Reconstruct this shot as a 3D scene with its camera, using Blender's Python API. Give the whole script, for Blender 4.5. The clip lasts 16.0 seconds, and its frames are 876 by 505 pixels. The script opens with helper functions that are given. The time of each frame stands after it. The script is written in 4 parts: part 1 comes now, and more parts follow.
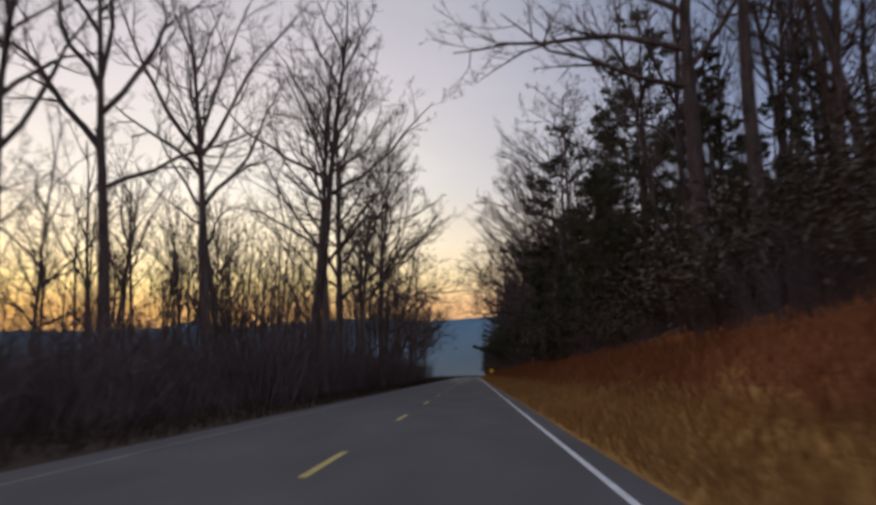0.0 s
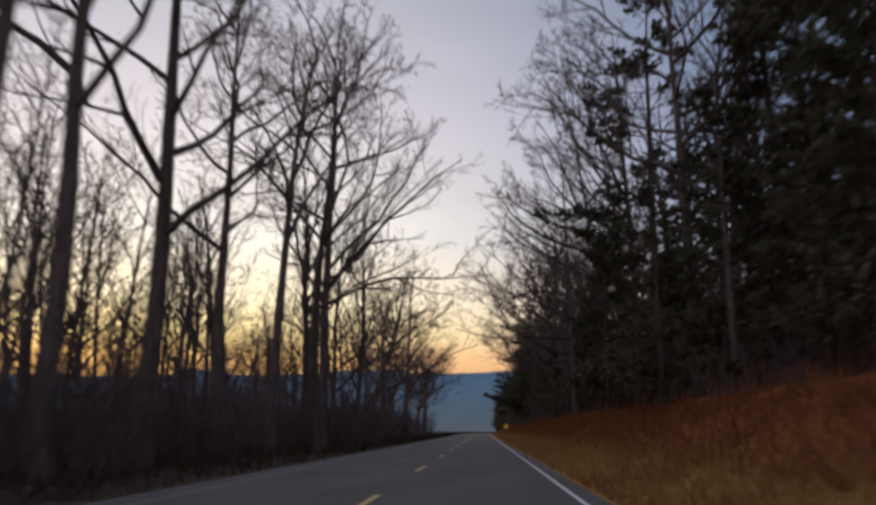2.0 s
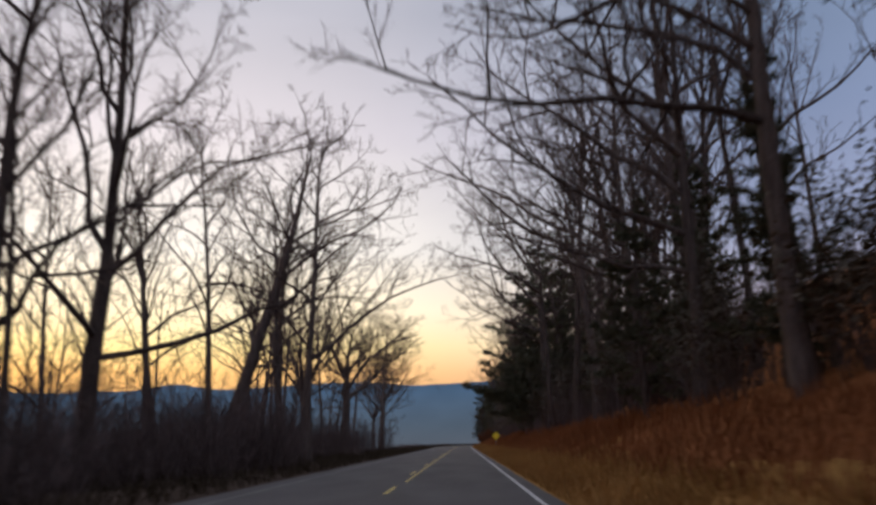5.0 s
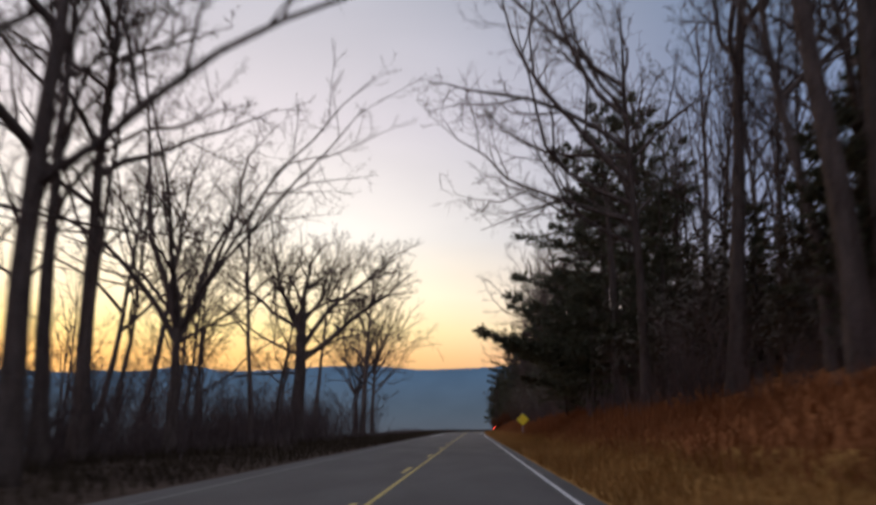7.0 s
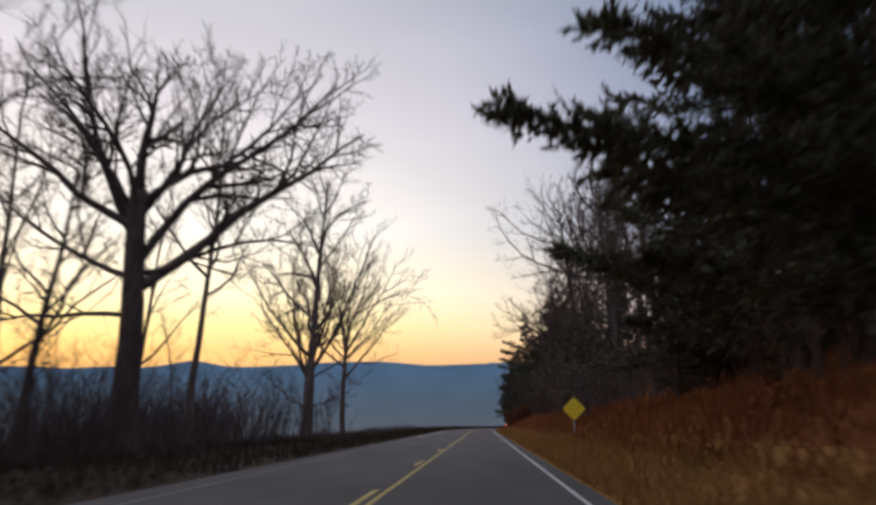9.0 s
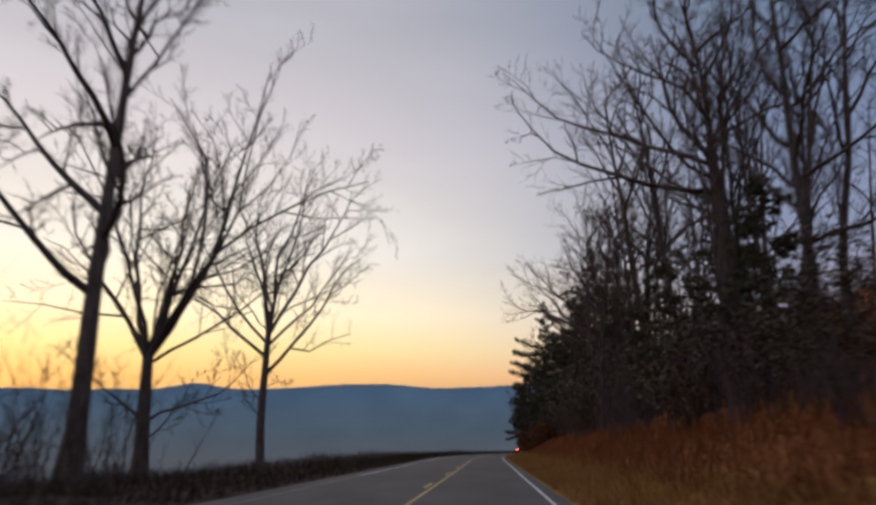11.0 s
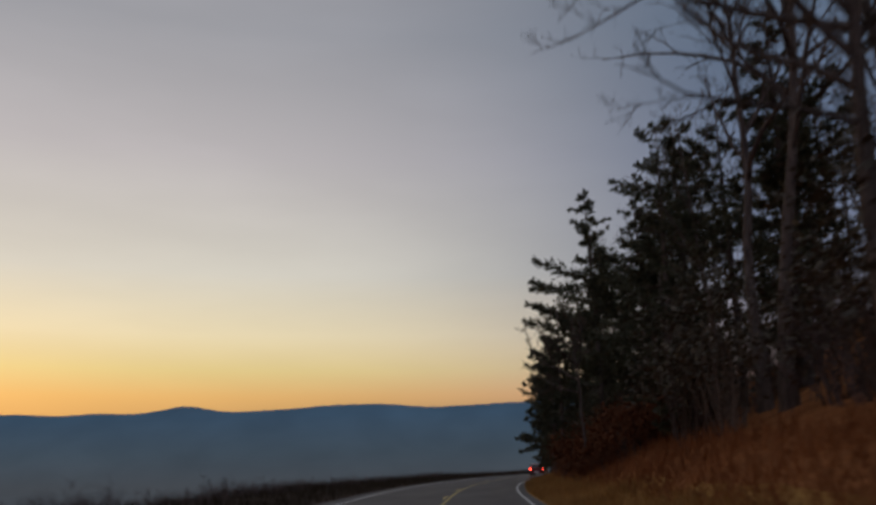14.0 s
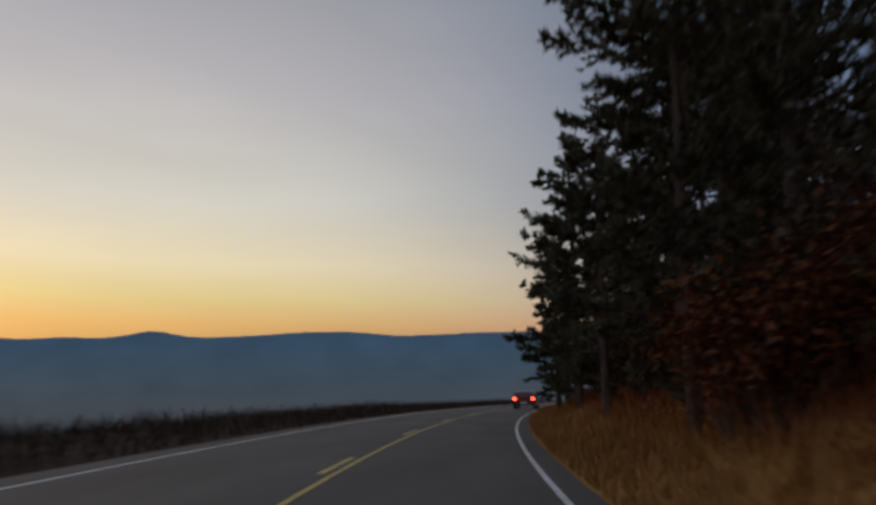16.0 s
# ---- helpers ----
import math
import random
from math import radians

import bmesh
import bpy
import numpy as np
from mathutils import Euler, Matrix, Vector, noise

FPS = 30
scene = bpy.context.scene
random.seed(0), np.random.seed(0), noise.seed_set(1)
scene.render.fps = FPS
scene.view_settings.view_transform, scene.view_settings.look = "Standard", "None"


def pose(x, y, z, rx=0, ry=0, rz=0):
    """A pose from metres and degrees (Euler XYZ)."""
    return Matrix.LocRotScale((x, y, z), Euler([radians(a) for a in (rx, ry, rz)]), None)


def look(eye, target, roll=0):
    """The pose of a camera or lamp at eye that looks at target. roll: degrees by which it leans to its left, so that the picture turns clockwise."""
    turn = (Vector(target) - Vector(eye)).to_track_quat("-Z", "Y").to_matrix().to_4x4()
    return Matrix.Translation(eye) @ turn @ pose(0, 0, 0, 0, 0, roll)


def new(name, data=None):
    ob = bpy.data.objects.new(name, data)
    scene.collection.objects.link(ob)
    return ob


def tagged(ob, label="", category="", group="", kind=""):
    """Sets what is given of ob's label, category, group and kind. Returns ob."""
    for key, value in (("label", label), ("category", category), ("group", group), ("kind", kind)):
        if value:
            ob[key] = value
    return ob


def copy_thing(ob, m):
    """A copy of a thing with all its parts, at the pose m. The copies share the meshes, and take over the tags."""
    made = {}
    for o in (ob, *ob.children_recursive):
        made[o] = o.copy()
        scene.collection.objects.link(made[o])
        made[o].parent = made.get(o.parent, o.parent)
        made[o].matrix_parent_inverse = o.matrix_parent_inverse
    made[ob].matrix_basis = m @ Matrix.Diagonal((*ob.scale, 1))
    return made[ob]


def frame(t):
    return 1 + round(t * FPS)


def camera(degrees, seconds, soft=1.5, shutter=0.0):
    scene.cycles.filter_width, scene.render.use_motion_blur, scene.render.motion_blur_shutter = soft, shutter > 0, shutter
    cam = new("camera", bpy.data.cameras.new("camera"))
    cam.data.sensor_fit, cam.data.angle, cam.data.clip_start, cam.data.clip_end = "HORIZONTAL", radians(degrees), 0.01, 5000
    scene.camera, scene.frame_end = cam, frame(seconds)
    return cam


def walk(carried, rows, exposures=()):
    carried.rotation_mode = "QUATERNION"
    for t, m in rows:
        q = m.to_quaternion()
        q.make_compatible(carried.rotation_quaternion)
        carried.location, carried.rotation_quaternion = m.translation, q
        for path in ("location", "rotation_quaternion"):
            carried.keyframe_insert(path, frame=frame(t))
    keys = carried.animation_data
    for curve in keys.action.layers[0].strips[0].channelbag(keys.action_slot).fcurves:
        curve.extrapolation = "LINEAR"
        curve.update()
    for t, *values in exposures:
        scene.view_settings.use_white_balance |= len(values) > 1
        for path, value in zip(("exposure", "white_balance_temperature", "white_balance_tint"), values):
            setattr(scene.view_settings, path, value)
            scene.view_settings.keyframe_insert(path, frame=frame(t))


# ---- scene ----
cam = camera(55.2, 16.0, soft=3.1, shutter=0.5)
# seconds, x, y, z, tilt, roll, yaw
PATH = [
    (0.0, 0.33, -2.73, 1.17, 98.31, 1.22, 2.46),
    (0.5, 0.33, 5.99, 1.15, 99.81, 0.88, 3.13),
    (1.0, 0.25, 14.68, 1.14, 101.40, 0.60, 3.68),
    (1.5, 0.15, 23.38, 1.14, 101.22, 0.40, 3.38),
    (2.0, 0.13, 32.01, 1.13, 101.96, -0.14, 3.03),
    (2.5, 0.14, 40.57, 1.12, 102.02, -0.11, 3.00),
    (3.0, 0.14, 49.32, 1.12, 101.87, -0.47, 2.60),
    (3.5, 0.16, 58.04, 1.16, 101.21, -0.07, 1.29),
    (4.0, 0.17, 66.76, 1.21, 102.01, 0.77, 1.11),
    (6.5, 0.13, 110.18, 1.21, 102.92, 0.15, 2.37),
    (7.0, 0.03, 118.91, 1.20, 101.75, -0.15, 2.32),
    (7.5, -0.00, 127.64, 1.24, 101.14, -0.08, 2.60),
    (8.0, 0.00, 136.28, 1.25, 102.43, -0.18, 3.23),
    (8.5, 0.04, 144.93, 1.23, 101.46, -0.26, 2.98),
    (9.0, 0.12, 153.61, 1.20, 101.49, -0.10, 2.92),
    (11.5, 0.28, 197.06, 1.25, 103.97, -0.45, 3.65),
    (12.0, 0.25, 205.84, 1.27, 104.72, -0.58, 3.90),
    (12.5, 0.17, 214.55, 1.29, 104.70, -0.72, 3.64),
    (13.0, 0.12, 223.23, 1.31, 104.98, -0.35, 3.40),
    (13.5, 0.08, 231.91, 1.30, 104.82, 0.07, 3.35),
    (14.0, 0.13, 240.61, 1.29, 104.33, 0.88, 3.10),
    (14.5, 0.17, 249.33, 1.28, 103.45, 0.89, 2.95),
    (15.0, 0.32, 258.03, 1.24, 100.15, 0.75, 2.85),
    (15.5, 0.43, 266.66, 1.20, 99.60, 0.52, 2.62),
    (16.0, 0.53, 275.18, 1.17, 99.61, 0.09, 0.98),
]
EXPOSURES = [(0.0, 0.22, 6450, 13), (2.0, 0.3, 6400, 13), (3.5, 0.38, 6400, 13), (6.5, 0.42, 6500, 13), (9.0, 0.42, 6350, 12), (11.5, 0.12, 6450, 12), (13.0, 0.04, 6400, 10), (13.5, -0.32, 6450, 9), (14.0, -0.4, 6450, 8), (15.0, -0.42, 6350, 8), (16.0, -0.4, 6300, 7)]
walk(cam, [(t, pose(x, y, z, a, b, c)) for t, x, y, z, a, b, c in PATH], EXPOSURES)

# ---------------------------------------------------------------- world and sun
SUN_YAW = -35.0      # degrees from straight ahead, to the left
world = bpy.data.worlds.new("dusk_sky")
scene.world = world
world.use_nodes = True
wt = world.node_tree
wt.nodes.clear()


def ramp(nodes, stops):
    r = nodes.new("ShaderNodeValToRGB")
    e = r.color_ramp.elements
    e[0].position, e[0].color = stops[0][0], (*stops[0][1], 1)
    e[1].position, e[1].color = stops[-1][0], (*stops[-1][1], 1)
    for p, c in stops[1:-1]:
        k = e.new(p)
        k.color = (*c, 1)
    return r


coord = wt.nodes.new("ShaderNodeTexCoord")
split = wt.nodes.new("ShaderNodeSeparateXYZ")
wt.links.new(coord.outputs["Generated"], split.inputs[0])
# colour by height above the horizon, towards the glow and away from it
SKY_TO = [(0.0, (0.50, 0.22, 0.08)), (0.055, (0.62, 0.33, 0.13)), (0.08, (0.88, 0.49, 0.165)), (0.11, (0.92, 0.71, 0.30)), (0.15, (1.01, 0.85, 0.55)),
          (0.22, (0.84, 0.78, 0.68)), (0.35, (0.655, 0.60, 0.61)), (0.48, (0.43, 0.42, 0.455)), (1.0, (0.32, 0.32, 0.38))]
SKY_FROM = [(0.0, (0.26, 0.15, 0.12)), (0.06, (0.45, 0.26, 0.20)), (0.08, (0.52, 0.30, 0.27)), (0.11, (0.46, 0.34, 0.365)), (0.15, (0.345, 0.305, 0.385)),
            (0.22, (0.21, 0.235, 0.345)), (0.35, (0.15, 0.19, 0.295)), (0.48, (0.132, 0.178, 0.268)), (1.0, (0.24, 0.235, 0.28))]
to, away = ramp(wt.nodes, SKY_TO), ramp(wt.nodes, SKY_FROM)
for r in (to, away):
    wt.links.new(split.outputs[2], r.inputs[0])
flat = wt.nodes.new("ShaderNodeVectorMath")
flat.operation = "MULTIPLY"
flat.inputs[1].default_value = (1, 1, 0)
wt.links.new(coord.outputs["Generated"], flat.inputs[0])
unit = wt.nodes.new("ShaderNodeVectorMath")
unit.operation = "NORMALIZE"
wt.links.new(flat.outputs[0], unit.inputs[0])
toward = wt.nodes.new("ShaderNodeVectorMath")
toward.operation = "DOT_PRODUCT"
toward.inputs[1].default_value = (math.sin(radians(SUN_YAW)), math.cos(radians(SUN_YAW)), 0)
wt.links.new(unit.outputs[0], toward.inputs[0])
side = wt.nodes.new("ShaderNodeMapRange")
side.interpolation_type = "SMOOTHSTEP"
side.inputs[1].default_value, side.inputs[2].default_value = 0.56, 1.0
wt.links.new(toward.outputs["Value"], side.inputs[0])
mix = wt.nodes.new("ShaderNodeMix")
mix.data_type = "RGBA"
wt.links.new(side.outputs[0], mix.inputs[0])
wt.links.new(away.outputs[0], mix.inputs[6])
wt.links.new(to.outputs[0], mix.inputs[7])
# thin uneven cloud
cloud = wt.nodes.new("ShaderNodeTexNoise")
cloud.inputs["Scale"].default_value = 3.0
cloud.inputs["Detail"].default_value = 4.0
stretch = wt.nodes.new("ShaderNodeMapping")
stretch.inputs["Scale"].default_value = (1, 1, 4)
wt.links.new(coord.outputs["Generated"], stretch.inputs[0])
wt.links.new(stretch.outputs[0], cloud.inputs[0])
veil = wt.nodes.new("ShaderNodeMapRange")
veil.inputs[1].default_value, veil.inputs[2].default_value = 0.35, 0.7
veil.inputs[3].default_value, veil.inputs[4].default_value = 0.955, 1.04
wt.links.new(cloud.outputs[0], veil.inputs[0])
tone = wt.nodes.new("ShaderNodeVectorMath")
tone.operation = "SCALE"
wt.links.new(mix.outputs[2], tone.inputs[0])
wt.links.new(veil.outputs[0], tone.inputs["Scale"])
# sky opposite the sunset, out of view, brightened as fill for dark sides
back_fill = wt.nodes.new("ShaderNodeMapRange")
back_fill.inputs[1].default_value, back_fill.inputs[2].default_value = -0.6, 0.55
back_fill.inputs[3].default_value, back_fill.inputs[4].default_value = 2.6, 1.0
wt.links.new(toward.outputs["Value"], back_fill.inputs[0])
glow = wt.nodes.new("ShaderNodeBackground")
wt.links.new(back_fill.outputs[0], glow.inputs[1])
wt.links.new(tone.outputs[0], glow.inputs[0])
nishita = wt.nodes.new("ShaderNodeTexSky")
nishita.sky_type = "NISHITA"
nishita.sun_disc = False
nishita.sun_elevation = radians(2.0)
nishita.sun_rotation = radians(SUN_YAW)
nishita.altitude = 600
air = wt.nodes.new("ShaderNodeBackground")
air.inputs[1].default_value = 0.02
wt.links.new(nishita.outputs[0], air.inputs[0])
both = wt.nodes.new("ShaderNodeAddShader")
wt.links.new(glow.outputs[0], both.inputs[0])
wt.links.new(air.outputs[0], both.inputs[1])
wout = wt.nodes.new("ShaderNodeOutputWorld")
wt.links.new(both.outputs[0], wout.inputs[0])

sun = new("sun", bpy.data.lights.new("sun", "SUN"))
sun.data.energy, sun.data.angle, sun.data.color = 0.25, radians(15), (1.0, 0.72, 0.45)
sun.matrix_world = look((0, 0, 0), (-math.sin(radians(SUN_YAW)), -math.cos(radians(SUN_YAW)), -0.14))


# ---------------------------------------------------------------- materials
def material(name, dark, light, scale=4.0, fine=40.0, rough=0.9, bump=0.3, stretch=(1, 1, 1), coords="Object", spec=0.2, vary=0.0):
    m = bpy.data.materials.new(name)
    m.use_nodes = True
    n, l = m.node_tree.nodes, m.node_tree.links
    p = n["Principled BSDF"]
    tc = n.new("ShaderNodeTexCoord")
    mp = n.new("ShaderNodeMapping")
    mp.inputs["Scale"].default_value = stretch
    l.new(tc.outputs[coords], mp.inputs[0])
    big, small = n.new("ShaderNodeTexNoise"), n.new("ShaderNodeTexNoise")
    big.inputs["Scale"].default_value, small.inputs["Scale"].default_value = scale, fine
    big.inputs["Detail"].default_value, small.inputs["Detail"].default_value = 5, 6
    l.new(mp.outputs[0], big.inputs[0])
    l.new(mp.outputs[0], small.inputs[0])
    mixed = n.new("ShaderNodeMath")
    mixed.operation = "MULTIPLY_ADD"
    mixed.inputs[1].default_value = 0.45
    l.new(small.outputs[0], mixed.inputs[0])
    half = n.new("ShaderNodeMath")
    half.operation = "MULTIPLY"
    half.inputs[1].default_value = 0.55
    l.new(big.outputs[0], half.inputs[0])
    l.new(half.outputs[0], mixed.inputs[2])
    r = ramp(n, [(0.34, dark), (0.66, light)])
    l.new(mixed.outputs[0], r.inputs[0])
    colour = r.outputs[0]
    if vary:
        info = n.new("ShaderNodeObjectInfo")
        hsv = n.new("ShaderNodeHueSaturation")
        rng = n.new("ShaderNodeMapRange")
        rng.inputs[3].default_value, rng.inputs[4].default_value = 1 - vary, 1 + vary
        l.new(info.outputs["Random"], rng.inputs[0])
        l.new(rng.outputs[0], hsv.inputs["Value"])
        l.new(colour, hsv.inputs["Color"])
        colour = hsv.outputs[0]
    l.new(colour, p.inputs["Base Color"])
    p.inputs["Roughness"].default_value = rough
    p.inputs["Specular IOR Level"].default_value = spec
    if bump:
        b = n.new("ShaderNodeBump")
        b.inputs["Strength"].default_value = bump
        b.inputs["Distance"].default_value = 0.03
        l.new(small.outputs[0], b.inputs["Height"])
        l.new(b.outputs[0], p.inputs["Normal"])
    return m


ASPHALT = material("asphalt", (0.058, 0.054, 0.052), (0.108, 0.101, 0.096), 0.6, 60, 0.85, 0.25, stretch=(1, 0.25, 1), spec=0.3)
EDGE_WHITE = material("worn_white_line", (0.45, 0.45, 0.43), (0.85, 0.85, 0.82), 3, 50, 0.7, 0.1)
FADED_WHITE = material("faded_white_line", (0.10, 0.097, 0.092), (0.24, 0.235, 0.22), 0.8, 40, 0.8, 0.1)
LINE_YELLOW = material("worn_yellow_line", (0.34, 0.26, 0.08), (0.68, 0.53, 0.17), 3, 50, 0.7, 0.1)
EARTH = material("mown_dead_grass", (0.23, 0.115, 0.036), (0.45, 0.25, 0.08), 0.35, 9, 1.0, 0.6, spec=0.0)
LITTER = material("fallen_leaves", (0.14, 0.052, 0.022), (0.36, 0.15, 0.058), 0.5, 9, 1.0, 0.6, spec=0.0)
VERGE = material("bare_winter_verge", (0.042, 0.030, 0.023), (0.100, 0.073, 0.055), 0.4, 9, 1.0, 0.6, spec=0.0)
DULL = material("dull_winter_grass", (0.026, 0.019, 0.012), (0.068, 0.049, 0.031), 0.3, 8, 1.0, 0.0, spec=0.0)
EVERGREEN = material("dark_evergreen_leaves", (0.048, 0.038, 0.026), (0.125, 0.098, 0.063), 1.0, 8, 0.7, 0.0, spec=0.2, vary=0.3)
RUST = material("rusty_dead_bracken", (0.125, 0.044, 0.018), (0.30, 0.115, 0.043), 0.25, 8, 1.0, 0.0, spec=0.0)
STRAW = material("dead_grass", (0.18, 0.088, 0.027), (0.42, 0.22, 0.072), 0.25, 8, 1.0, 0.0, spec=0.0)
BRUSHWOOD = material("brush_stems", (0.060, 0.043, 0.038), (0.14, 0.103, 0.092), 2, 20, 1.0, 0.0, spec=0.0, vary=0.3)
BARK = material("grey_brown_bark", (0.048, 0.034, 0.028), (0.14, 0.106, 0.086), 2.0, 14, 1.0, 0.8, stretch=(3, 3, 0.6), spec=0.05, vary=0.25)
TWIG = material("twig_bark", (0.058, 0.040, 0.031), (0.15, 0.110, 0.084), 1.5, 12, 1.0, 0.0, spec=0.0, vary=0.25)
NEEDLE = material("conifer_needles", (0.053, 0.051, 0.033), (0.145, 0.137, 0.080), 0.8, 8, 0.9, 0.0, spec=0.1, vary=0.3)
LEAF = material("withered_leaves", (0.075, 0.028, 0.013), (0.18, 0.066, 0.028), 2, 12, 0.9, 0.0, spec=0.05)
METAL = material("galvanised_steel", (0.25, 0.25, 0.25), (0.42, 0.42, 0.42), 6, 60, 0.5, 0.05)


def plain(name, colour, rough=0.5, metal=0.0, emit=0.0):
    m = bpy.data.materials.new(name)
    m.use_nodes = True
    p = m.node_tree.nodes["Principled BSDF"]
    p.inputs["Base Color"].default_value = (*colour, 1)
    p.inputs["Roughness"].default_value, p.inputs["Metallic"].default_value = rough, metal
    if emit:
        p.inputs["Emission Color"].default_value = (*colour, 1)
        p.inputs["Emission Strength"].default_value = emit
    return m


SIGN_YELLOW = material("yellow_sign_sheeting", (0.84, 0.62, 0.02), (0.95, 0.74, 0.04), 3, 40, 0.35, 0.0, spec=0.6)
CAR_PAINT = plain("dark_red_car_paint", (0.10, 0.012, 0.012), 0.3, 0.3)
RUBBER = plain("tyre_rubber", (0.02, 0.02, 0.02), 0.9)
GLASS = plain("car_glass", (0.02, 0.025, 0.03), 0.08)
TAIL = plain("lit_tail_lamp", (1.0, 0.06, 0.03), 0.4, 0.0, 14.0)


def painted_haze(name, stops):
    # air haze over distance, painted as emission graded from foot to crest
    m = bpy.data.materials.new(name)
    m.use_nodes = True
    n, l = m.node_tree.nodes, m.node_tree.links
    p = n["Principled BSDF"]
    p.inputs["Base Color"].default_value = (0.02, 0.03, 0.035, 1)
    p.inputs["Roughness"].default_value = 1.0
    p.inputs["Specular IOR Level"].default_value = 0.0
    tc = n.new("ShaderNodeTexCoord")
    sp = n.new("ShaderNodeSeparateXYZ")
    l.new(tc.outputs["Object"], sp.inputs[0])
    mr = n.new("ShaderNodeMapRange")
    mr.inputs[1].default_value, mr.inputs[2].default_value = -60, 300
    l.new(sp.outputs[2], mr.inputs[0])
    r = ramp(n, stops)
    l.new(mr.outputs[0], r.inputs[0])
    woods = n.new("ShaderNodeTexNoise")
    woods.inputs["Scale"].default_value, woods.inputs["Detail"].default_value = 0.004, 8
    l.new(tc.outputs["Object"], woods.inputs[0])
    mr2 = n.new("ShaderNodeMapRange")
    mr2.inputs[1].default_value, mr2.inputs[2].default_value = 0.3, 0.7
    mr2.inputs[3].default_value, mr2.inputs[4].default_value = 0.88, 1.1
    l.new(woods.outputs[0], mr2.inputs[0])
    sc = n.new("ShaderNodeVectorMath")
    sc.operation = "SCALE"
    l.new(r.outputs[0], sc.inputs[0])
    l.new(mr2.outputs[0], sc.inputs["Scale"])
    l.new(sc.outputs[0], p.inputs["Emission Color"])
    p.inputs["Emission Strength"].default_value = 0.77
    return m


RIDGE = painted_haze("ridge_haze_glow", [(0.0, (0.090, 0.096, 0.108)), (0.35, (0.073, 0.100, 0.132)), (0.8, (0.055, 0.100, 0.165)), (1.0, (0.050, 0.088, 0.150))])


# ---------------------------------------------------------------- mesh helpers
def mesh_object(name, verts, faces, mat, parent=None, smooth=False):
    me = bpy.data.meshes.new(name)
    me.from_pydata(verts, [], faces)
    me.materials.append(mat)
    if smooth:
        me.polygons.foreach_set("use_smooth", [True] * len(me.polygons))
    ob = new(name, me)
    ob.parent = parent
    return ob


def part(name, bm, mat, parent, label=""):
    me = bpy.data.meshes.new(name)
    bm.to_mesh(me)
    bm.free()
    me.materials.append(mat)
    ob = new(name, me)
    ob.parent = parent
    return tagged(ob, label)


def block(x0, x1, y0, y1, z0, z1, bevel=0.0):
    bm = bmesh.new()
    bmesh.ops.create_cube(bm, size=1, matrix=Matrix.LocRotScale(((x0 + x1) / 2, (y0 + y1) / 2, (z0 + z1) / 2), None, (x1 - x0, y1 - y0, z1 - z0)))
    if bevel:
        bmesh.ops.bevel(bm, geom=bm.edges[:], offset=bevel, segments=2, affect="EDGES")
    return bm


def smoothstep(a, b, x):
    t = min(1.0, max(0.0, (x - a) / (b - a)))
    return t * t * (3 - 2 * t)


# ---------------------------------------------------------------- lie of the land
BEND, STRAIGHT, RADIUS = 278.0, 398.0, 352.0


def centre(y):
    """Sideways shift of the road, which is straight and then bends to the right."""
    if y <= BEND:
        return 0.0
    if y < STRAIGHT:
        return (y - BEND) ** 2 / (2 * RADIUS)
    return (STRAIGHT - BEND) ** 2 / (2 * RADIUS) + (y - STRAIGHT) * (STRAIGHT - BEND) / RADIUS


BANK = [(2.5, 0.0), (3.4, 0.12), (4.6, 0.55), (6.0, 1.35), (8.0, 2.2), (11.0, 3.3), (18.0, 6.2), (40.0, 18.0), (90.0, 40.0), (300.0, 60.0), (5000.0, 90.0)]
FALL = [(6.3, 0.0), (8.0, 0.02), (10.0, 0.10), (14.0, -0.10), (18.0, -1.2), (26.0, -4.5), (60.0, -20.0), (160.0, -60.0), (500.0, -110.0), (5000.0, -160.0)]


def land(x, y):
    s = x - centre(y)
    table, d = (BANK, s) if s > 0 else (FALL, -s)
    z = 0.0
    if d > table[0][0]:
        for (a, za), (b, zb) in zip(table, table[1:]):
            if d <= b:
                z = za + (zb - za) * (d - a) / (b - a)
                break
        else:
            z = table[-1][1]
        rough = min(1.0, (d - table[0][0]) / 4)
        z += rough * 0.16 * noise.noise((x * 0.35, y * 0.35, 0)) + rough * 0.5 * min(1, d / 30) * noise.noise((x * 0.06, y * 0.06, 3))
    return z


